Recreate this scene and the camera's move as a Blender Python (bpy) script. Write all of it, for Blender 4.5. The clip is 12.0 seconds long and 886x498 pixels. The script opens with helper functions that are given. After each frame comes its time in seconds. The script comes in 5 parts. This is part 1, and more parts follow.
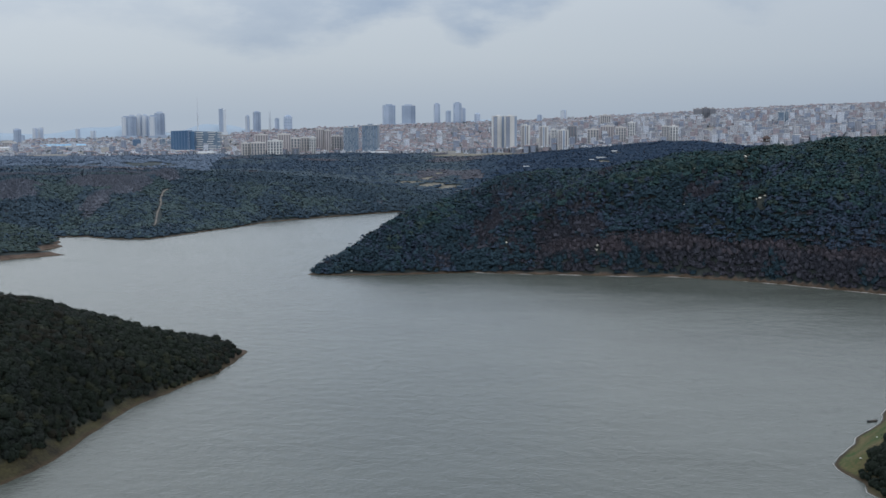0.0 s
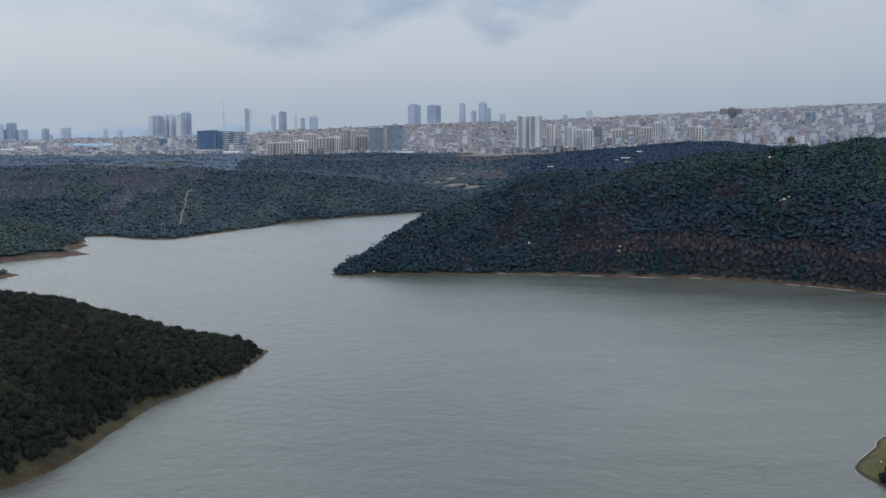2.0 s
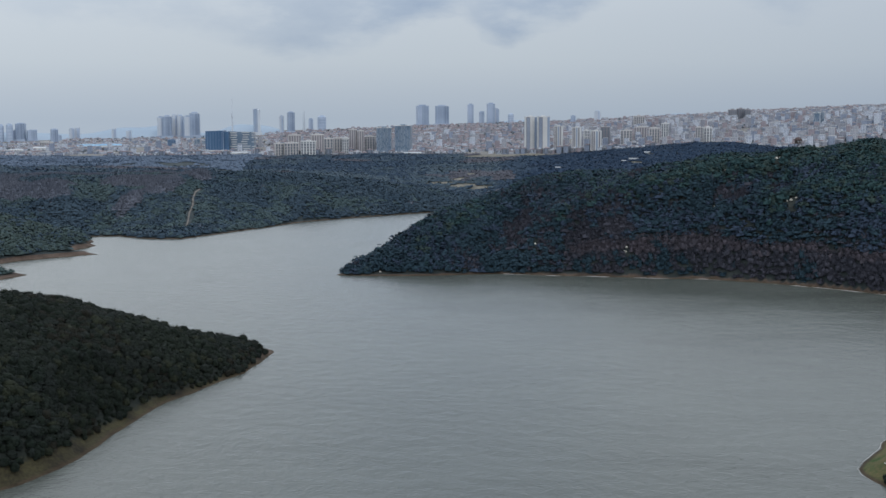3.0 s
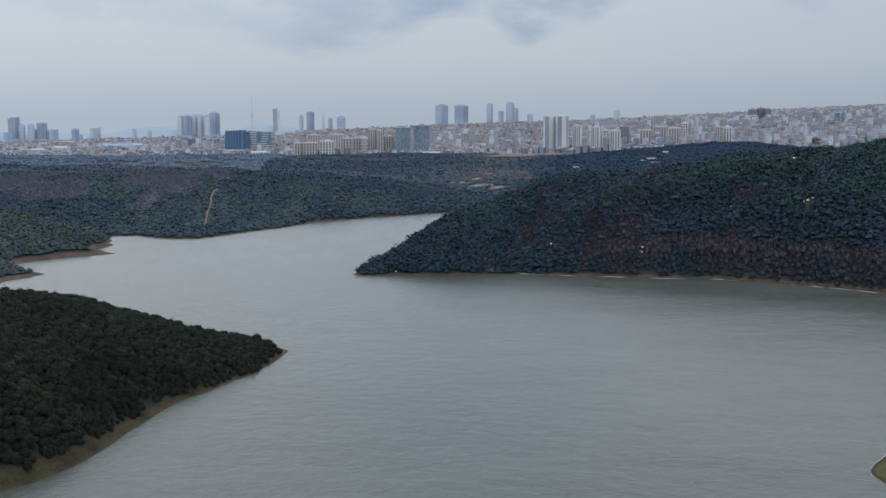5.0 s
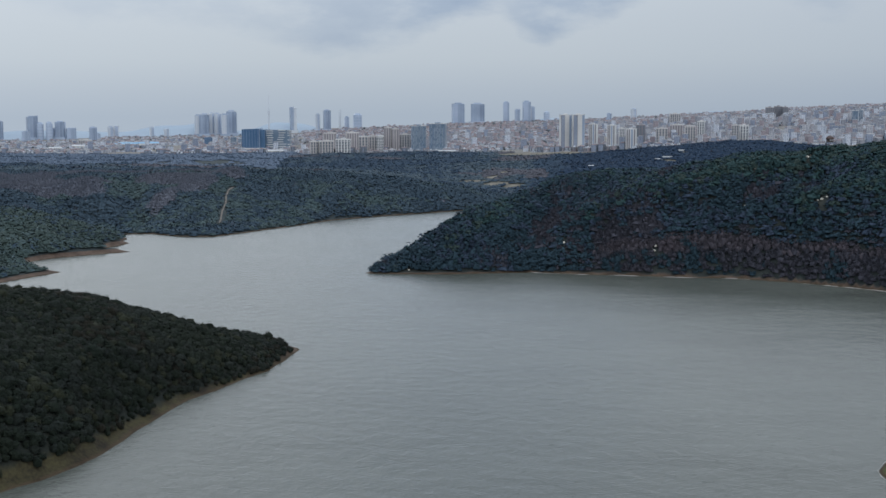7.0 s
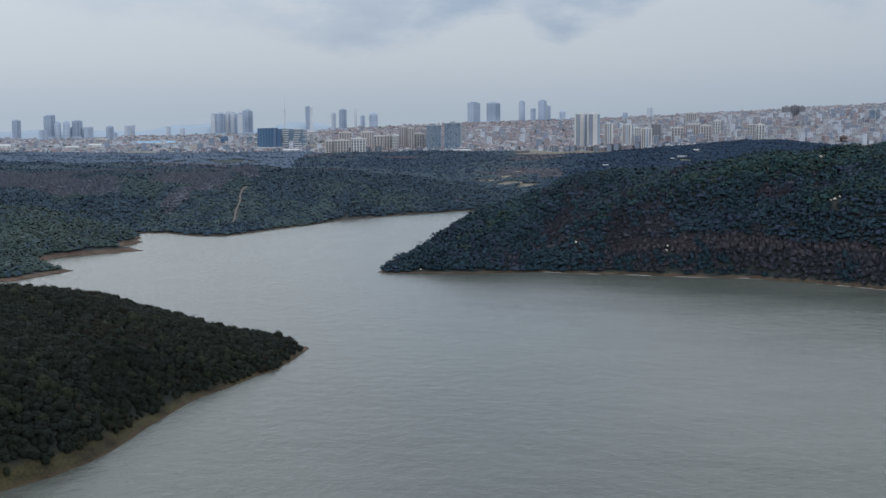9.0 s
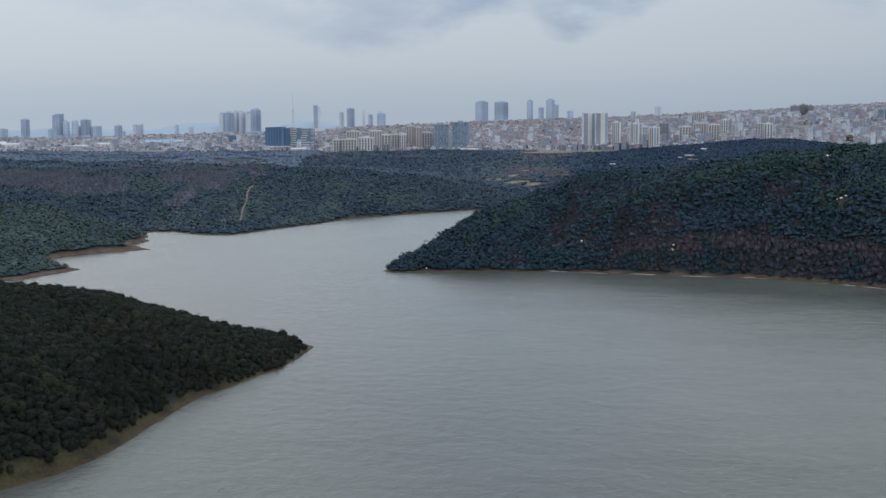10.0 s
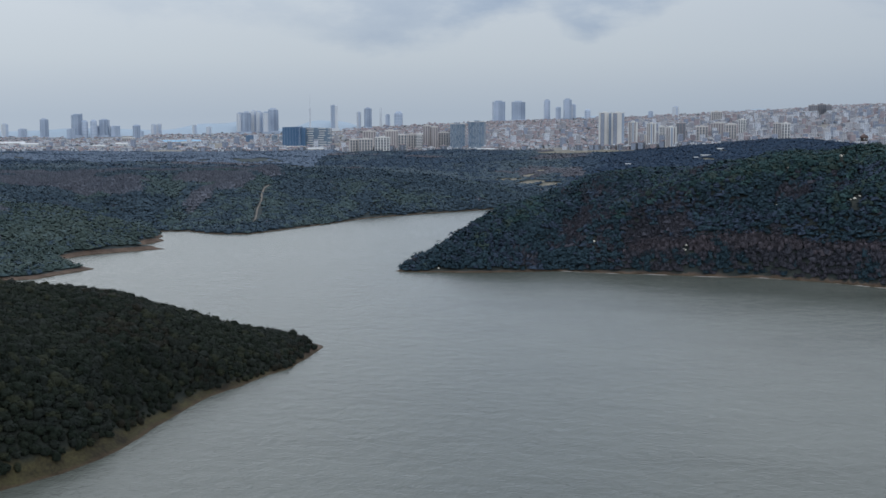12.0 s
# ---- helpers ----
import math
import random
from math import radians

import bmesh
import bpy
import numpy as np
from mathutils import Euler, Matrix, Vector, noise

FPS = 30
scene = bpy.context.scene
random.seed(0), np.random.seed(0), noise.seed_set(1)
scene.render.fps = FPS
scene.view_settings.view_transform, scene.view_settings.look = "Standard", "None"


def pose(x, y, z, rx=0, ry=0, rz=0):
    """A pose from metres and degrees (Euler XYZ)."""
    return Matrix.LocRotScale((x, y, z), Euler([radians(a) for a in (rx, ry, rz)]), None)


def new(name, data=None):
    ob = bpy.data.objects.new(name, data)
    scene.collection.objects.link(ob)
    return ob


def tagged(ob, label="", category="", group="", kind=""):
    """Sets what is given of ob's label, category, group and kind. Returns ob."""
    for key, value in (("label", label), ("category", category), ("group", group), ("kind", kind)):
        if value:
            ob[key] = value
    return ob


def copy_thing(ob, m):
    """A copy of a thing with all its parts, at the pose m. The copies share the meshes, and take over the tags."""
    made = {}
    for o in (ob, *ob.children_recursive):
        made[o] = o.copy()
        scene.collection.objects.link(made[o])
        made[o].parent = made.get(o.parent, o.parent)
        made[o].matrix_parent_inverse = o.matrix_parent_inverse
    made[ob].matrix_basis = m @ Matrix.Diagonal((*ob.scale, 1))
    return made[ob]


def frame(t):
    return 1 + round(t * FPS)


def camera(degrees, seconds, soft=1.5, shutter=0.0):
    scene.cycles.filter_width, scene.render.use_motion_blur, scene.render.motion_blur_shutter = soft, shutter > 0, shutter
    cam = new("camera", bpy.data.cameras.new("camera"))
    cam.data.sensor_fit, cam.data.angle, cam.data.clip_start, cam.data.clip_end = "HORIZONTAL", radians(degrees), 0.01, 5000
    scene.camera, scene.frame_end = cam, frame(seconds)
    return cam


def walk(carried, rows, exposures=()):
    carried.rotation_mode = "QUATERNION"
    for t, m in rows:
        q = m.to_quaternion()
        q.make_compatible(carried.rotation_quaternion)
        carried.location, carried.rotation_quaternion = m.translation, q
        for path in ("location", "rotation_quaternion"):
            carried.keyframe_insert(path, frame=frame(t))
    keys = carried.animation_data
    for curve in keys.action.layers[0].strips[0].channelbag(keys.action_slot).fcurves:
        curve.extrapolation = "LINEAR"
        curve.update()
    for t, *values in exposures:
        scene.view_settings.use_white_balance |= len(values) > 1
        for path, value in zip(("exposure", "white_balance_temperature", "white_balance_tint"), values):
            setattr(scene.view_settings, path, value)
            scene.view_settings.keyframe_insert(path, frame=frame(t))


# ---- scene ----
cam = camera(39.32, 12.0, soft=1.5)
# seconds, place in metres, turn in degrees
ROWS = [
    (0, 0.00, 0.00, 120.00, 83.933, 0.246, 0.001),
    (0.5, 0.54, -0.07, 120.04, 83.921, 0.222, 0.341),
    (1, 1.13, -0.14, 120.17, 83.910, 0.208, 0.683),
    (1.5, 1.75, -0.20, 120.31, 83.923, 0.191, 0.955),
    (2, 2.54, -0.21, 120.43, 83.932, 0.209, 1.197),
    (2.5, 3.29, -0.26, 120.43, 83.947, 0.203, 1.411),
    (3, 4.06, -0.41, 120.50, 83.956, 0.181, 1.585),
    (5, 7.42, -0.95, 120.82, 83.936, 0.190, 2.512),
    (5.5, 8.16, -1.03, 120.84, 83.920, 0.174, 2.743),
    (6, 8.89, -1.18, 120.91, 83.909, 0.178, 2.967),
    (6.5, 9.77, -1.38, 121.00, 83.895, 0.201, 3.130),
    (7, 10.68, -1.60, 121.15, 83.860, 0.220, 3.302),
    (9, 14.27, -2.10, 121.30, 83.827, 0.209, 4.064),
    (9.5, 15.36, -2.31, 121.34, 83.802, 0.219, 4.256),
    (10, 16.43, -2.48, 121.42, 83.778, 0.198, 4.454),
    (10.5, 17.52, -2.61, 121.43, 83.769, 0.201, 4.656),
    (11, 18.62, -2.66, 121.50, 83.772, 0.200, 4.863),
    (11.5, 19.70, -2.68, 121.62, 83.772, 0.225, 5.069),
    (12, 20.86, -2.70, 121.68, 83.769, 0.228, 5.290),
]
walk(cam, [(t, pose(x, y, z, rx, ry, rz)) for t, x, y, z, rx, ry, rz in ROWS])

# ---- light: an overcast winter sky with thin, torn cloud ----
SUN_EL, SUN_AZ = 38.0, 150.0
world = bpy.data.worlds.new("overcast_sky")
scene.world = world
world.use_nodes = True
wn, wl = world.node_tree.nodes, world.node_tree.links
wn.clear()


def wmath(op, a, b=None, c=None):
    n = wn.new("ShaderNodeMath")
    n.operation = op
    for k, v in enumerate((a, b, c)):
        if v is None:
            continue
        if isinstance(v, (int, float)):
            n.inputs[k].default_value = v
        else:
            wl.new(v, n.inputs[k])
    return n.outputs[0]


def wramp(fac, stops):
    n = wn.new("ShaderNodeValToRGB")
    el = n.color_ramp.elements
    el[0].position, el[0].color = stops[0][0], (*stops[0][1], 1)
    el[1].position, el[1].color = stops[-1][0], (*stops[-1][1], 1)
    for p, col in stops[1:-1]:
        el.new(p).color = (*col, 1)
    wl.new(fac, n.inputs[0])
    return n.outputs[0]


def wmix(fac, a, b, mode="MIX"):
    n = wn.new("ShaderNodeMix")
    n.data_type, n.blend_type = "RGBA", mode
    for k, v in ((0, fac), (6, a), (7, b)):
        if isinstance(v, (int, float)):
            n.inputs[k].default_value = v
        elif isinstance(v, tuple):
            n.inputs[k].default_value = (*v, 1)
        else:
            wl.new(v, n.inputs[k])
    return n.outputs[2]


wtc = wn.new("ShaderNodeTexCoord")
wsep = wn.new("ShaderNodeSeparateXYZ")
wl.new(wtc.outputs["Generated"], wsep.inputs[0])
wz = wmath("MAXIMUM", wsep.outputs[2], 0.0)

sky = wn.new("ShaderNodeTexSky")
sky.sky_type, sky.sun_disc = "NISHITA", False
sky.sun_elevation, sky.sun_rotation = radians(SUN_EL), radians(SUN_AZ)
sky.air_density, sky.dust_density, sky.altitude = 1.0, 3.0, 100
clear_sky = wmix(1.0, sky.outputs[0], (0.085, 0.085, 0.085), "MULTIPLY")
height = wramp(wz, [(0.0, (0.43, 0.505, 0.60)), (0.02, (0.475, 0.545, 0.63)), (0.045, (0.54, 0.605, 0.675)), (0.08, (0.58, 0.64, 0.71)),
                    (0.125, (0.66, 0.72, 0.78)), (0.20, (1.47, 1.55, 1.63)), (0.45, (1.2, 1.28, 1.36)), (1.0, (1.38, 1.47, 1.57))])
# torn blue-grey cloud above the bright band over the horizon
wside = wmath("DIVIDE", wsep.outputs[0], wmath("MAXIMUM", wsep.outputs[1], 0.2))
CLOUD_EDGE = [(0.0, 0.10), (0.148, 0.0720), (0.202, 0.0771), (0.247, 0.0701), (0.282, 0.0654), (0.341, 0.0505), (0.377, 0.0475), (0.413, 0.0608), (0.458, 0.0758), (0.487, 0.0827), (0.503, 0.0616), (0.521, 0.0553), (0.543, 0.0649), (0.579, 0.0764), (0.602, 0.0897), (0.624, 0.1019), (0.696, 0.0983), (0.728, 0.0771), (0.755, 0.0714), (0.777, 0.0853), (0.813, 0.0902), (0.852, 0.0795), (0.97, 0.09)]
wedge = wramp(wmath("ADD", wside, 0.5), [(p, (h, h, h)) for p, h in CLOUD_EDGE])


def wnoise3(scale, detail, rough, offset):
    mp = wn.new("ShaderNodeMapping")
    mp.inputs["Location"].default_value = offset
    mp.inputs["Scale"].default_value = (1.0, 1.0, 2.6)
    wl.new(wtc.outputs["Generated"], mp.inputs[0])
    n = wn.new("ShaderNodeTexNoise")
    n.inputs["Scale"].default_value, n.inputs["Detail"].default_value = scale, detail
    n.inputs["Roughness"].default_value = rough
    wl.new(mp.outputs[0], n.inputs["Vector"])
    return n.outputs["Fac"]


torn = wmath("ADD", wmath("SUBTRACT", wz, wedge), wmath("MULTIPLY", wmath("SUBTRACT", wnoise3(22.0, 7, 0.62, (0.3, 0.0, 0.7)), 0.5), 0.034))
cover = wramp(wmath("ADD", wmath("MULTIPLY", torn, 16.0), 0.4), [(0.34, (0, 0, 0)), (0.60, (1, 1, 1))])
# how thick the cloud lies from west to east
THICK = [(0.05, 0.15), (0.17, 0.35), (0.31, 0.4), (0.34, 0.68), (0.405, 0.75), (0.435, 1.0), (0.47, 1.0), (0.492, 0.5), (0.513, 0.9), (0.555, 1.0), (0.605, 0.6), (0.65, 0.15), (0.705, 0.2), (0.725, 0.45), (0.748, 0.45), (0.775, 0.1), (0.97, 0.2)]
thick = wramp(wmath("ADD", wside, 0.5), [(p, (h, h, h)) for p, h in THICK])
cover = wmath("MULTIPLY", cover, thick)
tone_in = wramp(wnoise3(14.0, 6, 0.6, (2.0, 1.0, 0.0)), [(0.30, (0.60, 0.68, 0.81)), (0.50, (0.71, 0.775, 0.875)), (0.68, (0.93, 0.95, 0.98))])
# the sky dims a little towards the east
dim = wramp(wmath("ADD", wside, 0.5), [(0.05, (1.06, 1.06, 1.06)), (0.35, (0.99, 0.995, 1.0)), (0.55, (0.955, 0.965, 0.975)), (0.85, (0.85, 0.875, 0.91))])
height = wmix(1.0, height, dim, "MULTIPLY")
clouded = wmix(cover, height, wmix(1.0, height, tone_in, "MULTIPLY"))
final_sky = wmix(0.10, clouded, clear_sky)
wbg = wn.new("ShaderNodeBackground")
wbg.inputs["Strength"].default_value = 1.0
wl.new(final_sky, wbg.inputs["Color"])
wout = wn.new("ShaderNodeOutputWorld")
wl.new(wbg.outputs[0], wout.inputs[0])

sun_data = bpy.data.lights.new("sun", "SUN")
sun_data.energy, sun_data.angle, sun_data.color = 0.7, radians(18), (1.0, 0.95, 0.88)
sun_lamp = new("sun", sun_data)
sun_lamp.rotation_euler = Euler((radians(90 - SUN_EL), 0, radians(180 - SUN_AZ)))
scene.view_settings.exposure = 0.0

# ---- materials ----
def material(name, low, high, scale=0.3, rough=0.85, spec=0.2, bump=0.0, bump_scale=2.0, fine=0.25, metal=0.0, depth=0.3):
    """Two colours mixed by a broad and a fine noise in metres of the world."""
    m = bpy.data.materials.new(name)
    m.use_nodes = True
    n, l = m.node_tree.nodes, m.node_tree.links
    b = n["Principled BSDF"]
    b.inputs["Roughness"].default_value, b.inputs["Specular IOR Level"].default_value = rough, spec
    b.inputs["Metallic"].default_value = metal
    geo = n.new("ShaderNodeNewGeometry")
    broad = n.new("ShaderNodeTexNoise")
    broad.inputs["Scale"].default_value, broad.inputs["Detail"].default_value = scale, 4
    grain = n.new("ShaderNodeTexNoise")
    grain.inputs["Scale"].default_value, grain.inputs["Detail"].default_value = bump_scale, 3
    l.new(geo.outputs["Position"], broad.inputs["Vector"])
    l.new(geo.outputs["Position"], grain.inputs["Vector"])
    mixer = n.new("ShaderNodeMix")
    mixer.inputs[0].default_value = fine
    l.new(broad.outputs["Fac"], mixer.inputs[2])
    l.new(grain.outputs["Fac"], mixer.inputs[3])
    ramp = n.new("ShaderNodeValToRGB")
    ramp.color_ramp.elements[0].position, ramp.color_ramp.elements[0].color = 0.35, (*low, 1)
    ramp.color_ramp.elements[1].position, ramp.color_ramp.elements[1].color = 0.65, (*high, 1)
    l.new(mixer.outputs[0], ramp.inputs[0])
    l.new(ramp.outputs[0], b.inputs["Base Color"])
    if bump:
        bn = n.new("ShaderNodeBump")
        bn.inputs["Strength"].default_value, bn.inputs["Distance"].default_value = bump, depth
        l.new(grain.outputs["Fac"], bn.inputs["Height"])
        l.new(bn.outputs[0], b.inputs["Normal"])
    return m


def leaf_material(name, low, high, stand=0.035, leaf=0.9, relief=0.25):
    """Foliage: colour drifts from stand to stand and jumps a little from leaf clump to leaf clump."""
    m = material(name, low, high, scale=stand, rough=0.8, spec=0.1, bump=relief, bump_scale=leaf, fine=0.55, depth=0.9)
    n, l = m.node_tree.nodes, m.node_tree.links
    b = n["Principled BSDF"]
    base = b.inputs["Base Color"].links[0].from_socket
    geo = n.new("ShaderNodeNewGeometry")
    hsv = n.new("ShaderNodeHueSaturation")
    rng_map = n.new("ShaderNodeMapRange")
    rng_map.inputs["To Min"].default_value, rng_map.inputs["To Max"].default_value = 0.92, 1.08
    l.new(geo.outputs["Random Per Island"], rng_map.inputs[0])
    l.new(rng_map.outputs[0], hsv.inputs["Value"])
    l.new(base, hsv.inputs["Color"])
    l.new(hsv.outputs[0], b.inputs["Base Color"])
    return m


LEAF_DARK = leaf_material("leaf_evergreen_oak", (0.0056, 0.0102, 0.0080), (0.0147, 0.0198, 0.0143), leaf=1.2, relief=0.9)
LEAF_OLIVE = leaf_material("leaf_olive_green", (0.0125, 0.0164, 0.0105), (0.0248, 0.0287, 0.0182), leaf=1.2, relief=0.9)
# leaves of the large hill: blued, with the haze put into the colour
CREST_LEAF = leaf_material("leaf_skylit_crest", (0.0143, 0.0364, 0.0410), (0.0337, 0.0659, 0.0688), leaf=0.9)
HAZY_OAK = leaf_material("leaf_hazy_oak", (0.0137, 0.0290, 0.0420), (0.0269, 0.0506, 0.0684), leaf=1.0)
HAZY_GREY = leaf_material("leaf_hazy_grey_green", (0.0209, 0.0337, 0.0572), (0.0387, 0.0558, 0.0864), leaf=1.0)
HAZY_OLIVE = leaf_material("leaf_hazy_olive", (0.0232, 0.0407, 0.0405), (0.0437, 0.0653, 0.0596), leaf=1.0)
LEAF_BROWN = leaf_material("leaf_brownish_scrub", (0.0091, 0.0100, 0.0077), (0.0177, 0.0172, 0.0127), leaf=1.2, relief=0.9)
LEAF_GREY = leaf_material("leaf_grey_green", (0.0076, 0.0118, 0.0109), (0.0178, 0.0220, 0.0184), leaf=1.2, relief=0.9)
# hill twigs, blued by the same painted haze
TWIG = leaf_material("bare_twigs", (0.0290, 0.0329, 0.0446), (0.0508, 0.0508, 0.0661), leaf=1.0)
# lighter copy of the twigs, with skylight on the tallest row painted in
TWIG_SKYLIT = leaf_material("skylit_twigs", (0.0424, 0.0420, 0.0529), (0.0740, 0.0646, 0.0781), leaf=1.0)
# foliage further off: distance haze is put into these paler, bluer colours
FAR_LEAF = leaf_material("far_hazy_leaf", (0.0234, 0.0428, 0.0657), (0.0481, 0.0730, 0.0957), 0.02, 0.5)
FAR_OLIVE = leaf_material("far_hazy_olive", (0.0347, 0.0593, 0.0689), (0.0662, 0.0948, 0.0989), 0.02, 0.5)
KNOLL_OLIVE = leaf_material("knoll_hazy_olive", (0.0268, 0.0457, 0.0477), (0.0514, 0.0732, 0.0685), 0.02, 0.5)
FAR_TWIG = leaf_material("far_hazy_twigs", (0.0701, 0.0826, 0.1108), (0.1042, 0.1127, 0.1399), 0.02, 0.5)
UP_LEAF = leaf_material("upland_hazy_leaf", (0.0213, 0.0392, 0.0651), (0.0351, 0.0573, 0.0887), 0.008, 0.3)
UP_DARK = leaf_material("upland_hazy_dark_leaf", (0.0140, 0.0290, 0.0553), (0.0231, 0.0424, 0.0754), 0.008, 0.3)
CITY_LEAF = leaf_material("city_hazy_leaf", (0.060, 0.076, 0.092), (0.095, 0.112, 0.125), 0.02, 0.3)
UP_OLIVE = leaf_material("upland_hazy_olive", (0.0420, 0.0650, 0.0856), (0.0681, 0.0923, 0.1117), 0.008, 0.3)
UP_TWIG = leaf_material("upland_hazy_twigs", (0.0638, 0.0681, 0.0860), (0.0912, 0.0905, 0.1084), 0.01, 0.3)
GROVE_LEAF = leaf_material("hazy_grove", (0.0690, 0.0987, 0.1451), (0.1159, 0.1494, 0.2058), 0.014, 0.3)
TIMBER = material("weathered_timber", (0.045, 0.038, 0.038), (0.085, 0.072, 0.070), 1.5)
TIMBER_RED = material("roof_boards", (0.060, 0.044, 0.044), (0.095, 0.072, 0.070), 1.0)
BARK = material("bark", (0.05, 0.04, 0.03), (0.11, 0.09, 0.07), 1.2, bump=0.5)


def ground_material():
    """Forest floor, with drawn-down banks, meadow, fields and town ground where the land's own layers say so."""
    m = bpy.data.materials.new("ground")
    m.use_nodes = True
    n, l = m.node_tree.nodes, m.node_tree.links
    b = n["Principled BSDF"]
    b.inputs["Roughness"].default_value, b.inputs["Specular IOR Level"].default_value = 0.9, 0.15
    geo = n.new("ShaderNodeNewGeometry")

    def tex(scale, detail):
        k = n.new("ShaderNodeTexNoise")
        k.inputs["Scale"].default_value, k.inputs["Detail"].default_value = scale, detail
        l.new(geo.outputs["Position"], k.inputs["Vector"])
        return k.outputs["Fac"]

    def mth(op, a, bb):
        k = n.new("ShaderNodeMath")
        k.operation, k.use_clamp = op, op == "MULTIPLY"
        for i, v in enumerate((a, bb)):
            if isinstance(v, (int, float)):
                k.inputs[i].default_value = v
            else:
                l.new(v, k.inputs[i])
        return k.outputs[0]

    def layer(key):
        k = n.new("ShaderNodeAttribute")
        k.attribute_name = key
        return k.outputs["Fac"]

    broad, fine = tex(0.09, 4), tex(0.9, 4)
    both = mth("ADD", mth("MULTIPLY", broad, 0.6), mth("MULTIPLY", fine, 0.4))

    def tone(low, high):
        k = n.new("ShaderNodeValToRGB")
        k.color_ramp.elements[0].position, k.color_ramp.elements[0].color = 0.38, (*low, 1)
        k.color_ramp.elements[1].position, k.color_ramp.elements[1].color = 0.62, (*high, 1)
        l.new(both, k.inputs[0])
        return k.outputs[0]

    def blend(fac, a, bb):
        k = n.new("ShaderNodeMix")
        k.data_type = "RGBA"
        l.new(fac, k.inputs[0])
        l.new(a, k.inputs[6])
        l.new(bb, k.inputs[7])
        return k.outputs[2]

    # undergrowth between the trees: dark scrub near by, greyed further off by haze in the colour
    colour = blend(layer("haze_tint"), tone((0.010, 0.014, 0.013), (0.022, 0.026, 0.022)), tone((0.027, 0.038, 0.043), (0.047, 0.057, 0.060)))
    bank = blend(layer("mud"), tone((0.017, 0.0145, 0.011), (0.052, 0.047, 0.024)), tone((0.055, 0.040, 0.033), (0.115, 0.083, 0.066)))
    ragged = mth("ADD", layer("shore"), mth("MULTIPLY", mth("SUBTRACT", broad, 0.5), 7.0))
    colour = blend(mth("MULTIPLY", mth("SUBTRACT", layer("bank"), ragged), 0.6), colour, bank)
    # the strip that the water wets stays dark
    colour = blend(mth("MULTIPLY", mth("SUBTRACT", 2.7, ragged), 0.6), colour, tone((0.030, 0.022, 0.014), (0.062, 0.046, 0.030)))
    grass = mth("MULTIPLY", layer("meadow"), mth("SUBTRACT", mth("ADD", layer("shore"), mth("MULTIPLY", broad, 5.0)), 1.9))
    colour = blend(grass, colour, tone((0.031, 0.061, 0.017), (0.110, 0.085, 0.044)))
    colour = blend(layer("fields"), colour, tone((0.088, 0.088, 0.074), (0.205, 0.188, 0.158)))
    colour = blend(layer("town"), colour, tone((0.12, 0.12, 0.115), (0.24, 0.23, 0.22)))
    l.new(colour, b.inputs["Base Color"])
    bn = n.new("ShaderNodeBump")
    bn.inputs["Strength"].default_value, bn.inputs["Distance"].default_value = 0.6, 0.4
    l.new(fine, bn.inputs["Height"])
    l.new(bn.outputs[0], b.inputs["Normal"])
    return m


TRACK = material("track_gravel", (0.095, 0.088, 0.082), (0.160, 0.145, 0.132), 0.2)


def wall_material(name, low, high, glass, sx=3.4, sz=3.0, wide=0.5, tall=0.5, rough=0.7):
    """A far facade: plaster with dark window openings in rows, one storey high and one bay wide."""
    m = material(name, low, high, 0.03, rough, 0.3, bump_scale=0.4)
    n, l = m.node_tree.nodes, m.node_tree.links
    b = n["Principled BSDF"]
    base = b.inputs["Base Color"].links[0].from_socket
    tc = n.new("ShaderNodeTexCoord")
    sp = n.new("ShaderNodeSeparateXYZ")
    l.new(tc.outputs["UV"], sp.inputs[0])

    def mm(op, a, bb):
        k = n.new("ShaderNodeMath")
        k.operation = op
        for i, v in enumerate((a, bb)):
            if isinstance(v, (int, float)):
                k.inputs[i].default_value = v
            else:
                l.new(v, k.inputs[i])
        return k.outputs[0]

    u = mm("FRACT", mm("DIVIDE", sp.outputs[0], sx), 0)
    v = mm("FRACT", mm("DIVIDE", sp.outputs[1], sz), 0)
    inside = mm("MULTIPLY", mm("LESS_THAN", mm("ABSOLUTE", mm("SUBTRACT", u, 0.5), 0), wide / 2),
                mm("LESS_THAN", mm("ABSOLUTE", mm("SUBTRACT", v, 0.55), 0), tall / 2))
    mixer = n.new("ShaderNodeMix")
    mixer.data_type = "RGBA"
    l.new(inside, mixer.inputs[0])
    l.new(base, mixer.inputs[6])
    mixer.inputs[7].default_value = (*glass, 1)
    l.new(mixer.outputs[2], b.inputs["Base Color"])
    rr = n.new("ShaderNodeMapRange")
    rr.inputs["To Min"].default_value, rr.inputs["To Max"].default_value = rough, 0.25
    l.new(inside, rr.inputs[0])
    l.new(rr.outputs[0], b.inputs["Roughness"])
    return m


# the haze over the city is put into these plaster colours
HAZY_WALLS = [
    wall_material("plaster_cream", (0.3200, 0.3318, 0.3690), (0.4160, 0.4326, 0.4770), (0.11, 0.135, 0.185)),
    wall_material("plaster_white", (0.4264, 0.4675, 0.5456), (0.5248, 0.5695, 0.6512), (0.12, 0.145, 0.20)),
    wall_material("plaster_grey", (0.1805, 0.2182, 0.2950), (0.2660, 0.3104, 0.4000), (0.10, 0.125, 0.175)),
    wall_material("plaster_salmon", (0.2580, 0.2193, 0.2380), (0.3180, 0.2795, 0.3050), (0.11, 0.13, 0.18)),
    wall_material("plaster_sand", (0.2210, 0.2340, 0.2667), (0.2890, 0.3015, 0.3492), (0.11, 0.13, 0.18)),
]
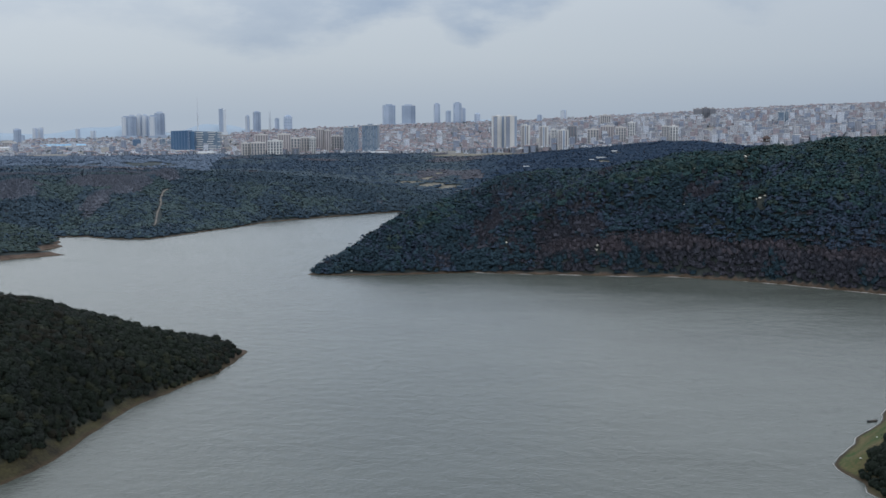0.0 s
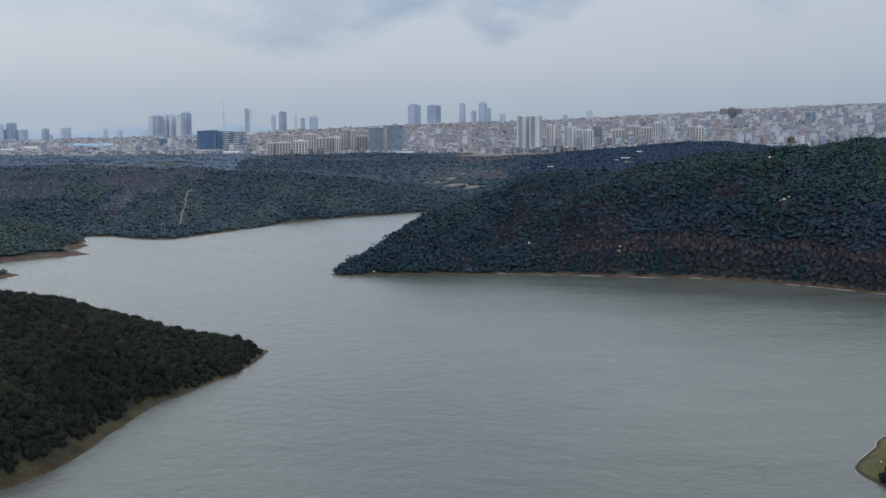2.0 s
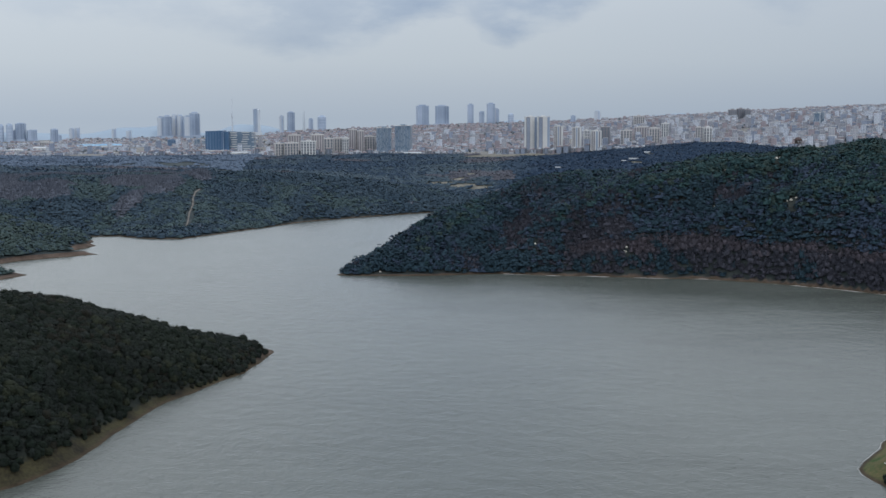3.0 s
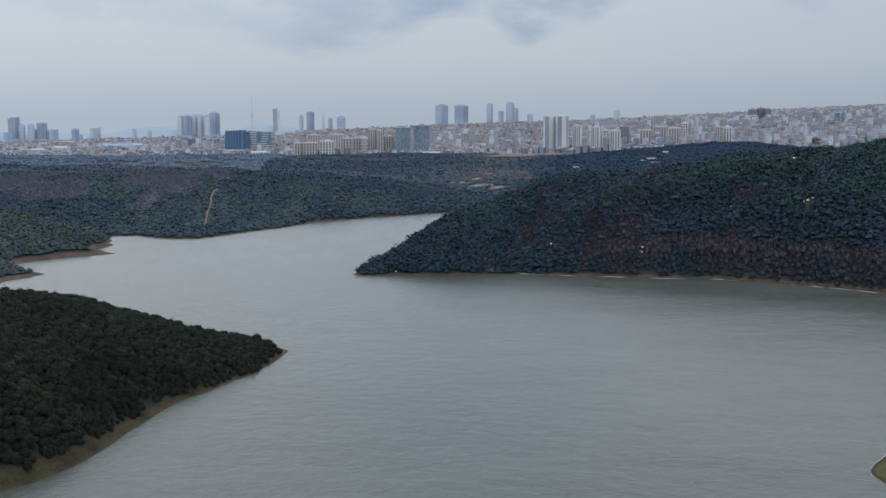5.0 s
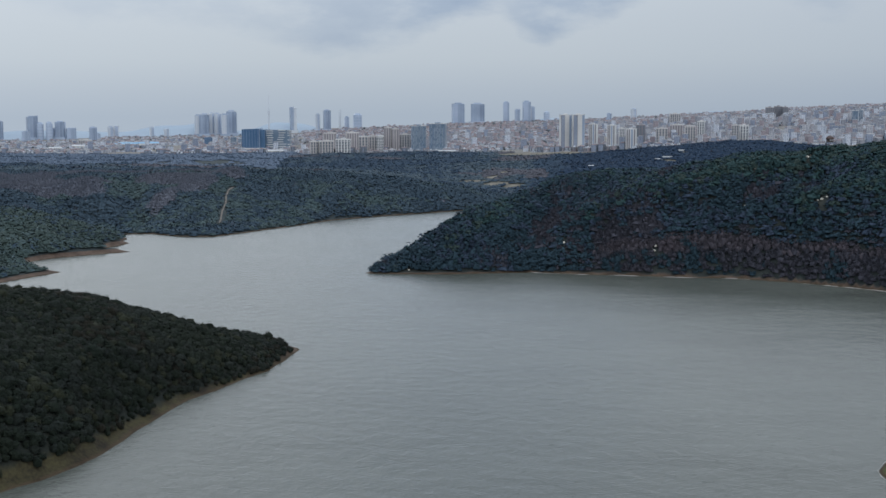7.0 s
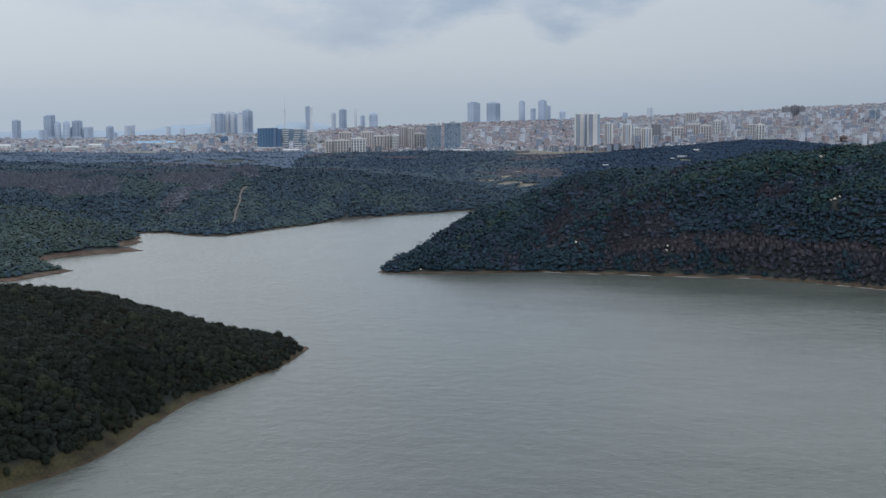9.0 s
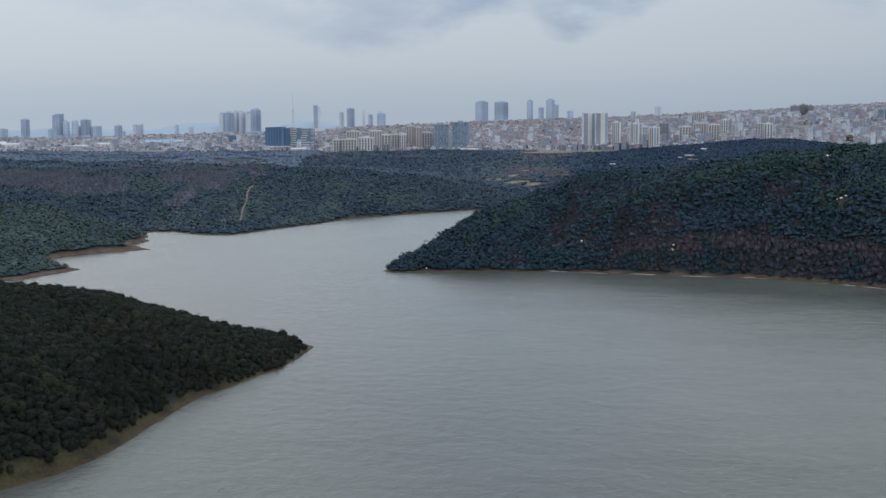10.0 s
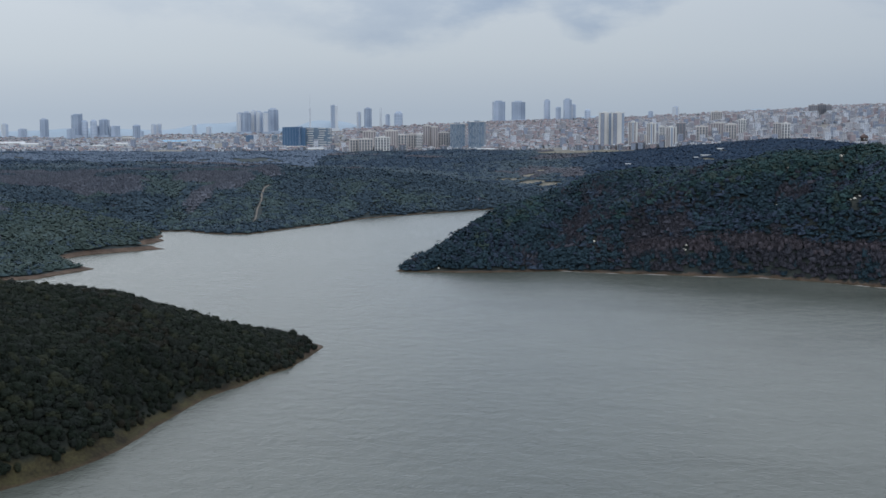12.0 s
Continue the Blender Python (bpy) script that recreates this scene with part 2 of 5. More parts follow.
ROOF_TILE = material("roof_tile", (0.1500, 0.1300, 0.1430), (0.2400, 0.2020, 0.2130), 0.02, bump_scale=0.5)
ROOF_FLAT = material("roof_flat", (0.170, 0.180, 0.195), (0.400, 0.410, 0.430), 0.02, bump_scale=0.5)
ROOF_PALE = material("roof_pale_metal", (0.38, 0.40, 0.43), (0.48, 0.50, 0.53), 0.02, 0.5)
ROOF_BLUE = material("roof_blue_metal", (0.16, 0.30, 0.46), (0.22, 0.38, 0.54), 0.02, 0.5)
CONCRETE = material("tower_concrete", (0.47, 0.48, 0.49), (0.57, 0.58, 0.59), 0.03)
CONCRETE_TAN = material("tower_tan", (0.355, 0.345, 0.350), (0.435, 0.420, 0.420), 0.03)
CONCRETE_BROWN = material("tower_brown", (0.1573, 0.1566, 0.1845), (0.2125, 0.2088, 0.2340), 0.03)
GLASS_BLUE = material("tower_glass_blue", (0.0399, 0.0945, 0.1847), (0.0622, 0.1260, 0.2216), 0.02, 0.3, 0.4)
# skyline glass: distance haze is put into the colour, paler and bluer
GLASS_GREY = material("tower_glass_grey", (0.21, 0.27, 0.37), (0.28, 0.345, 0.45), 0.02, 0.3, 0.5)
GLASS_HAZED = material("tower_glass_hazed", (0.29, 0.36, 0.475), (0.37, 0.44, 0.56), 0.02, 0.4, 0.4)
GLASS_SHADED = material("tower_glass_shaded", (0.155, 0.205, 0.29), (0.21, 0.265, 0.36), 0.02, 0.3, 0.5)
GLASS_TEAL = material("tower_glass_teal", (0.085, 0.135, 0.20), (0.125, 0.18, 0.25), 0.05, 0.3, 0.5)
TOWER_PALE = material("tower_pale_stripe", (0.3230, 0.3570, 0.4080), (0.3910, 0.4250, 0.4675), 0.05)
GLASS_HAZE_PALE = material("tower_glass_haze_pale", (0.4100, 0.4551, 0.5207), (0.4756, 0.5207, 0.5740), 0.02, 0.4, 0.4)
WINDOW = material("tower_window", (0.10, 0.12, 0.15), (0.16, 0.18, 0.21), 0.3, 0.25, 0.5)


def water_material():
    m = bpy.data.materials.new("lake_water")
    m.use_nodes = True
    n, l = m.node_tree.nodes, m.node_tree.links
    b = n["Principled BSDF"]
    b.inputs["IOR"].default_value = 1.38
    b.inputs["Roughness"].default_value = 0.16
    geo = n.new("ShaderNodeNewGeometry")

    def wave(scale, detail, stretch, turn):
        mp = n.new("ShaderNodeMapping")
        mp.inputs["Scale"].default_value = (1.0 / stretch, 1.0, 1.0)
        mp.inputs["Rotation"].default_value = (0, 0, turn)
        l.new(geo.outputs["Position"], mp.inputs[0])
        k = n.new("ShaderNodeTexNoise")
        k.inputs["Scale"].default_value, k.inputs["Detail"].default_value = scale, detail
        l.new(mp.outputs[0], k.inputs["Vector"])
        return k.outputs["Fac"]

    small = wave(0.8, 5, 1.2, 0.12)
    patch = wave(0.011, 5, 2.0, 0.3)
    ramp = n.new("ShaderNodeValToRGB")
    ramp.color_ramp.elements[0].position, ramp.color_ramp.elements[0].color = 0.35, (0.054, 0.061, 0.054, 1)
    ramp.color_ramp.elements[1].position, ramp.color_ramp.elements[1].color = 0.65, (0.081, 0.090, 0.082, 1)
    streak = n.new("ShaderNodeMix")
    streak.inputs[0].default_value = 0.3
    l.new(patch, streak.inputs[2])
    l.new(wave(0.06, 6, 3.0, 0.35), streak.inputs[3])
    l.new(streak.outputs[0], ramp.inputs[0])
    l.new(ramp.outputs[0], b.inputs["Base Color"])
    # wind patches roughen the water
    rr = n.new("ShaderNodeMapRange")
    rr.inputs["From Min"].default_value, rr.inputs["From Max"].default_value = 0.35, 0.65
    rr.inputs["To Min"].default_value, rr.inputs["To Max"].default_value = 0.15, 0.22
    l.new(patch, rr.inputs[0])
    l.new(rr.outputs[0], b.inputs["Roughness"])
    bn = n.new("ShaderNodeBump")
    bn.inputs["Strength"].default_value, bn.inputs["Distance"].default_value = 0.6, 0.4
    # single wavelets stand out of the ripple here and there
    crests = n.new("ShaderNodeMapRange")
    crests.inputs["From Min"].default_value, crests.inputs["From Max"].default_value = 0.64, 0.84
    crests.inputs["To Min"].default_value, crests.inputs["To Max"].default_value = 0.0, 1.0
    l.new(wave(0.42, 3, 1.6, 0.1), crests.inputs[0])
    both = n.new("ShaderNodeMath")
    l.new(small, both.inputs[0])
    l.new(crests.outputs[0], both.inputs[1])
    # wind waves some ten metres from crest to crest
    swell = n.new("ShaderNodeMath")
    swell.operation = "MULTIPLY_ADD"
    l.new(wave(0.12, 4, 0.8, 0.15), swell.inputs[0])
    swell.inputs[1].default_value = 2.2
    l.new(both.outputs[0], swell.inputs[2])
    l.new(swell.outputs[0], bn.inputs["Height"])
    # normals tilt south, towards the camera, so the water mirrors higher and brighter sky
    lean = n.new("ShaderNodeVectorMath")
    lean.inputs[1].default_value = (0.0, -0.112, 0.0)
    l.new(bn.outputs[0], lean.inputs[0])
    even = n.new("ShaderNodeVectorMath")
    even.operation = "NORMALIZE"
    l.new(lean.outputs[0], even.inputs[0])
    l.new(even.outputs[0], b.inputs["Normal"])
    return m


WATER = water_material()
FOAM = material("foam", (0.20, 0.19, 0.185), (0.42, 0.40, 0.39), 0.4, fine=0.6)
ROCK = material("pale_rock", (0.42, 0.41, 0.37), (0.66, 0.65, 0.60), 0.8, bump=0.6, bump_scale=3)
BOAT_PAINT = material("boat_paint", (0.03, 0.035, 0.04), (0.06, 0.065, 0.07), 1.5, 0.5)
BOAT_WOOD = material("boat_wood", (0.10, 0.075, 0.05), (0.18, 0.14, 0.10), 2.0)
HAZY_RIDGE = material("hazy_ridge", (0.2530, 0.3156, 0.3890), (0.2846, 0.3485, 0.4231), 0.004, 0.95)

# ---- the lie of the land ----
rng = np.random.default_rng(7)


def value_noise(x, y, size, seed):
    """Smooth noise of -1 to 1 with cells of that many metres."""
    gx, gy = np.asarray(x) / size, np.asarray(y) / size
    ix, iy = np.floor(gx).astype(np.int64), np.floor(gy).astype(np.int64)
    fx, fy = gx - ix, gy - iy
    fx, fy = fx * fx * (3 - 2 * fx), fy * fy * (3 - 2 * fy)

    def corner(a, b):
        k = (a * 374761393 + b * 668265263 + seed * 982451653) & 0xFFFFFFFF
        k = ((k ^ (k >> 13)) * 1274126177) & 0xFFFFFFFF
        return ((k ^ (k >> 16)) & 0xFFFF) / 32767.5 - 1

    top = corner(ix, iy) * (1 - fx) + corner(ix + 1, iy) * fx
    low = corner(ix, iy + 1) * (1 - fx) + corner(ix + 1, iy + 1) * fx
    return top * (1 - fy) + low * fy


def fractal(x, y, size, seed):
    return value_noise(x, y, size, seed) + 0.5 * value_noise(x, y, size / 2.1, seed + 1) + 0.25 * value_noise(x, y, size / 4.3, seed + 2)


# the lake's outline, one stretch of shore after another
WEST_SPIT = [(-260, -900), (-230, 0), (-192, 280), (-172, 350), (-159, 377), (-153, 387), (-147, 396), (-142, 409), (-138, 428), (-136, 455),
             (-133, 480), (-130, 512), (-122, 532), (-115, 555), (-107, 577), (-103, 604), (-101, 632), (-104, 637), (-125, 646), (-180, 655), (-250, 652),
             (-340, 655), (-440, 690)]
WEST_BAYS = [(-540, 750), (-550, 800), (-480, 835), (-420, 860), (-385, 872), (-366, 884), (-357, 909), (-350, 927), (-344, 946), (-358, 959),
             (-393, 998), (-397, 1014), (-386, 1040), (-371, 1056), (-354, 1075), (-332, 1093), (-346, 1099), (-370, 1099), (-370, 1120), (-361, 1146),
             (-359, 1167), (-372, 1185), (-373, 1204), (-388, 1238), (-399, 1257)]
FAR_SHORE = [(-367, 1262), (-330, 1233), (-294, 1231), (-267, 1284), (-237, 1349), (-200, 1435), (-153, 1489), (-102, 1539),
             (-53, 1583), (0, 1612), (70, 1605), (75, 1500), (45, 1360), (0, 1230), (-45, 1120), (-80, 1040), (-98, 980)]
HILL_SHORE = [(-105, 945), (-80, 941), (-37, 942), (24, 955), (63, 943), (97, 938), (134, 928), (172, 923), (213, 901),
              (247, 875), (278, 845), (300, 823), (350, 760), (385, 690), (370, 610), (290, 555), (225, 525)]
EAST_BANK = [(190, 510), (181, 499), (176, 490), (175, 485), (171, 477), (167, 471), (159, 460), (154, 453), (150, 445), (144, 435), (140, 429),
             (135, 420), (134, 412), (136, 402), (137, 394), (135, 386), (139, 374), (160, 350), (200, 290), (250, 100), (290, -900)]
LAKE = np.array(WEST_SPIT + WEST_BAYS + FAR_SHORE + HILL_SHORE + EAST_BANK, float)


def inland(x, y):
    """Metres from the shore: above zero on land, below zero on the lake."""
    x, y = np.asarray(x, float), np.asarray(y, float)
    best, odd = np.full(x.shape, 1e18), np.zeros(x.shape, bool)
    for a, b in zip(LAKE, np.roll(LAKE, -1, axis=0)):
        dx, dy = b - a
        s = np.clip(((x - a[0]) * dx + (y - a[1]) * dy) / (dx * dx + dy * dy), 0, 1)
        best = np.minimum(best, (x - a[0] - s * dx) ** 2 + (y - a[1] - s * dy) ** 2)
        if dy != 0:
            odd ^= ((a[1] > y) != (b[1] > y)) & (x < a[0] + (y - a[1]) / dy * dx)
    d = np.where(odd, -1, 1) * np.sqrt(best)
    return d + (0.45 + 0.6 * np.clip(np.abs(d) / 5, 0, 1)) * fractal(x, y, 17, 5)


# heights towards which the land climbs away from the water
NEAR_HILLS = [(-112, 615, 20), (-135, 610, 22), (-165, 580, 35.5), (-190, 535, 43), (-215, 495, 58.5), (-260, 440, 80), (-320, 400, 82),
    (-95, 955, 9), (-70, 965, 26), (-39, 1009, 44), (-12, 1040, 61), (32, 1075, 61), (86, 1085, 73), (154, 1069, 76),
    (195, 1030, 90), (245, 995, 104), (312, 960, 109), (100, 980, 86), (180, 960, 110), (400, 900, 101), (60, 1250, 38),
    (180, 1250, 52), (200, 440, 28), (260, 430, 32), (330, 400, 53)]
FAR_HILLS = [(-450, 920, 4), (-520, 1000, 18), (-430, 1080, 31), (-490, 1100, 36), (-440, 1200, 23), (-600, 1250, 36), (-450, 1290, 0),
    (-700, 1000, 36), (-320, 1300, 6), (-335, 1430, 34), (-450, 1370, 21), (-600, 1600, 42), (-450, 1690, 42), (-293, 1675, 45),
    (-138, 1640, 36), (-60, 1640, 28), (10, 1640, 18), (6, 1790, 12), (-20, 1960, 26), (80, 1850, 32), (208, 1788, 41),
    (229, 1920, 45), (116, 2197, 44), (215, 2190, 57)]
UPLAND = [(312, 2178, 64), (408, 2162, 71), (502, 2142, 65), (650, 1750, 44), (-495, 2246, 40), (-873, 2449, 29), (-225, 2640, 34),
    (140, 2680, 30), (-1278, 3578, 27), (-1615, 4520, 40), (-753, 3418, 17), (-1012, 4590, 43), (-246, 2940, 30), (-376, 4484, 70),
    (153, 2896, 35), (232, 4394, 86), (540, 2849, 51), (745, 3930, 110), (908, 2543, 78), (1447, 4049, 150), (-1552, 3469, 22),
    (-1960, 4381, 37), (700, 2400, 49)]
RIM = [(-1500, 0, 60), (-1500, -900, 60), (1500, 0, 80), (1500, -900, 80), (-1500, 1500, 60), (1500, 1500, 100), (2400, 4300, 170), (-2500, 4500, 60)]
KNOTS = np.array(NEAR_HILLS + FAR_HILLS + UPLAND + RIM, float)


def bend(r):
    return -np.sqrt(r * r + 60.0 ** 2)


knot_gap = np.hypot(KNOTS[:, None, 0] - KNOTS[None, :, 0], KNOTS[:, None, 1] - KNOTS[None, :, 1])
knot_pull = np.linalg.solve(bend(knot_gap) + np.eye(len(KNOTS)) * -4.0, KNOTS[:, 2] - 50)


def crest(x, y):
    total = np.full(np.shape(x), 50.0)
    for (kx, ky, _), pull in zip(KNOTS, knot_pull):
        total = total + pull * bend(np.hypot(x - kx, y - ky))
    return total



# spurs (above zero) and gullies (below) on the slopes: metres, width, line
RELIEF = [
    (5.0, 10, [(262, 985), (228, 974), (186, 979), (151, 978), (113, 989), (81, 987), (50, 978)]),
    (-4.0, 9, [(240, 950), (190, 957), (150, 958), (112, 966), (80, 965)]),
    (4.0, 9, [(300, 895), (262, 918), (220, 934), (181, 945), (140, 948)]),
    (-3.5, 8, [(285, 940), (262, 945), (230, 952)]),
    (-4.0, 11, [(90, 1040), (60, 1010), (25, 985), (5, 965)]),
    (3.0, 9, [(20, 1040), (-10, 1000), (-32, 968)]),
    (7.0, 20, [(-345, 1575), (-358, 1480), (-366, 1422), (-392, 1368)]),
    (-9.0, 18, [(-452, 1470), (-446, 1438), (-418, 1398), (-407, 1345), (-408, 1300)]),
    (6.0, 18, [(-500, 1450), (-480, 1400), (-455, 1360)]),
    (-6.0, 16, [(-545, 1420), (-520, 1370), (-490, 1330)]),
    (-5.0, 20, [(-230, 1560), (-245, 1470), (-252, 1400)]),
    (-5.0, 20, [(-150, 1620), (-165, 1560), (-170, 1520)]),
    (5.0, 20, [(-190, 1600), (-205, 1520), (-210, 1470)]),
]


def line_gap(x, y, line):
    """Metres from the nearest point of a line of corners."""
    best = np.full(np.shape(x), 1e9)
    for (ax, ay), (bx, by) in zip(line[:-1], line[1:]):
        dx, dy = bx - ax, by - ay
        s = np.clip(((x - ax) * dx + (y - ay) * dy) / (dx * dx + dy * dy), 0, 1)
        best = np.minimum(best, np.hypot(x - ax - s * dx, y - ay - s * dy))
    return best


def folds(x, y):
    total = np.zeros(np.shape(x))
    for high, width, line in RELIEF:
        total = total + high * np.exp(-(line_gap(x, y, line) / width) ** 2)
    return total


def land(x, y):
    x, y = np.asarray(x, float), np.asarray(y, float)
    d = inland(x, y)
    up = np.maximum(d, 0)
    rise = 1 - np.exp(-np.maximum(up - 3.5, 0) / 52.0)
    far = np.clip((np.hypot(x, y) - 2800) / 900, 0, 1)
    z = 0.2 * np.minimum(up, 9) + rise * np.maximum(crest(x, y), 4) * (1 + 0.05 * fractal(x, y, 90, 31) * (1 - far))
    z = z + rise * (1.6 * fractal(x, y, 45, 11) * (1 - 0.6 * far) + 4 * far * fractal(x, y, 420, 17))
    z = z + np.minimum(rise * 2.5, 1) * np.where((y > 730) & (y < 1750), folds(x, y), 0)
    return np.where(d > 0, z, np.maximum(d * 0.25, -4.0))


def town(x, y):
    """Above zero where the city is built."""
    edge = np.interp(np.arctan2(x, y), np.radians([-26, -20, -14, -10.2, -9.4, -5, 3, 6, 11, 13, 14.2, 17, 18.5, 22, 30]),
                     [3500, 3400, 3350, 3450, 2980, 2950, 2880, 2880, 2850, 2600, 2250, 2250, 2500, 2600, 2500])
    return np.hypot(x, y) - edge + 40 * value_noise(x, y, 200, 41)


def steps(stops):
    """Grid lines: (from, to, spacing) stretches, end to end."""
    out = []
    for a, b, s in stops:
        out += list(np.linspace(a, b, max(1, round((b - a) / s)), endpoint=False))
    return np.array(out + [stops[-1][1]])


def sheet(name, xs, ys, zs, mats, index):
    """One mesh over a grid of lines."""
    nx, ny = len(xs), len(ys)
    gx, gy = np.meshgrid(xs, ys)
    co = np.stack([gx, gy, zs], -1).reshape(-1, 3)
    i = (np.arange(ny - 1)[:, None] * nx + np.arange(nx - 1)[None, :]).ravel()
    quads = np.stack([i, i + 1, i + 1 + nx, i + nx], -1)
    ob = new(name, polygons(name, co, quads))
    for m in mats:
        ob.data.materials.append(m)
    ob.data.polygons.foreach_set("material_index", index.ravel().astype(np.int32))
    ob.data.polygons.foreach_set("use_smooth", np.ones(len(quads), bool))
    return ob


def polygons(name, co, faces):
    """A mesh from arrays of points and of faces with equally many corners."""
    me = bpy.data.meshes.new(name)
    n, k = faces.shape
    me.vertices.add(len(co))
    me.vertices.foreach_set("co", np.asarray(co, np.float32).ravel())
    me.loops.add(n * k)
    me.loops.foreach_set("vertex_index", faces.astype(np.int32).ravel())
    me.polygons.add(n)
    me.polygons.foreach_set("loop_start", np.arange(0, n * k, k, dtype=np.int32))
    me.update(calc_edges=True)
    return me


XS = steps([(-3000, -1200, 90), (-1200, -600, 24), (-600, -420, 9), (-420, 320, 4.5), (320, 600, 9), (600, 1300, 28), (1300, 3000, 90)])
YS = steps([(-900, 200, 60), (200, 360, 16), (360, 1100, 4.5), (1100, 1650, 6), (1650, 2300, 13), (2300, 5000, 30), (5000, 5600, 100)])
GX, GY = np.meshgrid(XS, YS)
GZ = land(GX, GY)
FIELDS = [(-50, 1886, 24, 13), (-16, 1858, 28, 17), (7, 1832, 17, 16), (-24, 1930, 16, 26), (-6, 1985, 12, 26), (85, 2430, 50, 60),
          (10, 2790, 45, 110), (60, 2800, 60, 200), (150, 2890, 100, 110), (230, 2890, 60, 60), (244, 1948, 22, 16), (285, 2050, 14, 12), (188, 1990, 18, 10), (125, 1862, 8, 9)]
GLADES = [(38, 1048, 8, 5), (236, 977, 8, 5), (238, 925, 5.0, 4.5), (-71, 946, 4, 4)]
ROCK_GAPS = [(118, 945, 2.6, 4.5), (49, 966, 2.4, 4.5), (-45, 973, 2.4, 4), (246, 954, 2.4, 4), (186, 953, 2.4, 4), (197, 970, 2.6, 4), (237, 969, 4.5, 7)]


def clearing(x, y, spots):
    """One in the middle of a clearing, nought outside."""
    out = np.zeros(np.shape(x))
    for fx, fy, fw, fd in spots:
        out = np.maximum(out, np.clip(2.2 - 2 * (((x - fx) / fw) ** 2 + ((y - fy) / fd) ** 2) + 0.5 * value_noise(x, y, 25, 8), 0, 1))
    return out


gd = inland(GX, GY)
red = np.where((GY > 800) & (GX > -150) | (GY > 1215), 1.0, np.clip((GY - 590) / 40, 0, 1) * (GX > -150))
red = np.where((GX < -300) & (GY > 830), 1.0, red)
# one layer greys the undergrowth with distance from the camera, as painted haze
layers = dict(shore=gd, haze_tint=np.clip((np.hypot(GX, GY) - 1150) / 150, 0, 1) * np.where((GX > -105) & (GY < 1230), 0, 1) + np.where((GX < -300) & (GY > 830) & (GY < 1200), 0.8, 0.0) + np.where((GX > -105) & (GY > 730) & (GY < 1230), 0.4, 0.0) , bank=np.where(GY < 700, 7.0 + np.where(GX < 0, 1.6 * np.clip((470 - GY) / 90, 0, 1) - 2.0 * np.clip((GY - 430) / 120, 0, 1), 0), 3.8) + np.where((GX < -300) & (GY < 1215), 5.0, 0.0), mud=red, meadow=((gd < 45) & (GX > 120) & (GY < 560)) * np.clip((GY - 400) / 8, 0, 1),
              fields=np.maximum(clearing(GX, GY, FIELDS), 0.12 * clearing(GX, GY, GLADES)), town=np.clip(town(GX, GY) / 60, 0, 1))
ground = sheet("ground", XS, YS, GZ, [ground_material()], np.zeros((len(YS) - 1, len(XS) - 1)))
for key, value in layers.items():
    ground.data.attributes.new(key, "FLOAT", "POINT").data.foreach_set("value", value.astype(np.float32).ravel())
tagged(ground, "wooded hills round a reservoir with bare muddy banks", "ground", kind="structure")

lake_x, lake_y = steps([(-3000, 3000, 500)]), steps([(-900, 2000, 290)])
lake = sheet("water", lake_x, lake_y, np.zeros((len(lake_y), len(lake_x))), [WATER], np.zeros((len(lake_y) - 1, len(lake_x) - 1)))
tagged(lake, "grey wind-ruffled reservoir water under an overcast sky", "water", kind="structure")

# ridges at the end of sight, haze put into their pale blue
ridge_az = np.radians(np.linspace(-34, 30, 400))


def ridge(name, radius, base, bumps):
    top = np.full(ridge_az.shape, float(base)) + 3 * value_noise(np.degrees(ridge_az), 0 * ridge_az, 1.3, 3) + 1.2 * value_noise(np.degrees(ridge_az), 0 * ridge_az, 0.4, 9)
    for az, width, high in bumps:
        top += high * np.exp(-((np.degrees(ridge_az) - az) / width) ** 2)
    rows = []
    for k, (r, z) in enumerate(((radius - 300, 0 * top - 20), (radius - 60, top * 0.8), (radius, top), (radius + 150, top * 0.6))):
        rows.append(np.stack([np.sin(ridge_az) * r, np.cos(ridge_az) * r, z], -1))
    co = np.concatenate(rows)
    n = len(ridge_az)
    i = (np.arange(3)[:, None] * n + np.arange(n - 1)[None, :]).ravel()
    ob = new(name, polygons(name, co, np.stack([i, i + 1, i + 1 + n, i + n], -1)))
    ob.data.materials.append(HAZY_RIDGE)
    ob.data.polygons.foreach_set("use_smooth", np.ones(len(ob.data.polygons), bool))
    return tagged(ob, "ridge on the horizon, coloured pale blue with haze", "hills", kind="structure")


ridge("backdrop", 4880, 62, [(-15.9, 0.9, 22), (-14.2, 1.0, 30), (-13.2, 0.6, 16), (-10.8, 0.9, 34), (-9.6, 0.8, 24), (-21, 3, 8), (1.5, 4, 44), (9, 4, 66), (18, 5, 100)])

# ---- woods ----
def unit(v):
    return v / np.maximum(np.linalg.norm(v, axis=-1, keepdims=True), 1e-9)


def trunk_rods(at, radius, tall):
    """A three-sided tapered trunk for each tree of a wood: corners (n, 3, 4, 3)."""
    n = len(at)
    ang = np.arange(3) * 2 * np.pi / 3
    ring = np.stack([np.cos(ang), np.sin(ang), 0 * ang], -1)
    low = at[:, None, :] + ring * (0.07 * radius)[:, None, None] - np.array([0, 0, 0.4])
    top = at[:, None, :] + ring * (0.035 * radius)[:, None, None] + np.array([0, 0, 1]) * (0.6 * tall)[:, None, None]
    return np.stack([low, np.roll(low, -1, 1), np.roll(top, -1, 1), top], 2)


OCTA = np.array([(1, 0, 0), (0, 1, 0), (-1, 0, 0), (0, -1, 0), (0, 0, 1), (0, 0, -1)], float)
OCTA = OCTA @ np.array(Euler((0.62, 0.4, 0.3)).to_matrix()).T
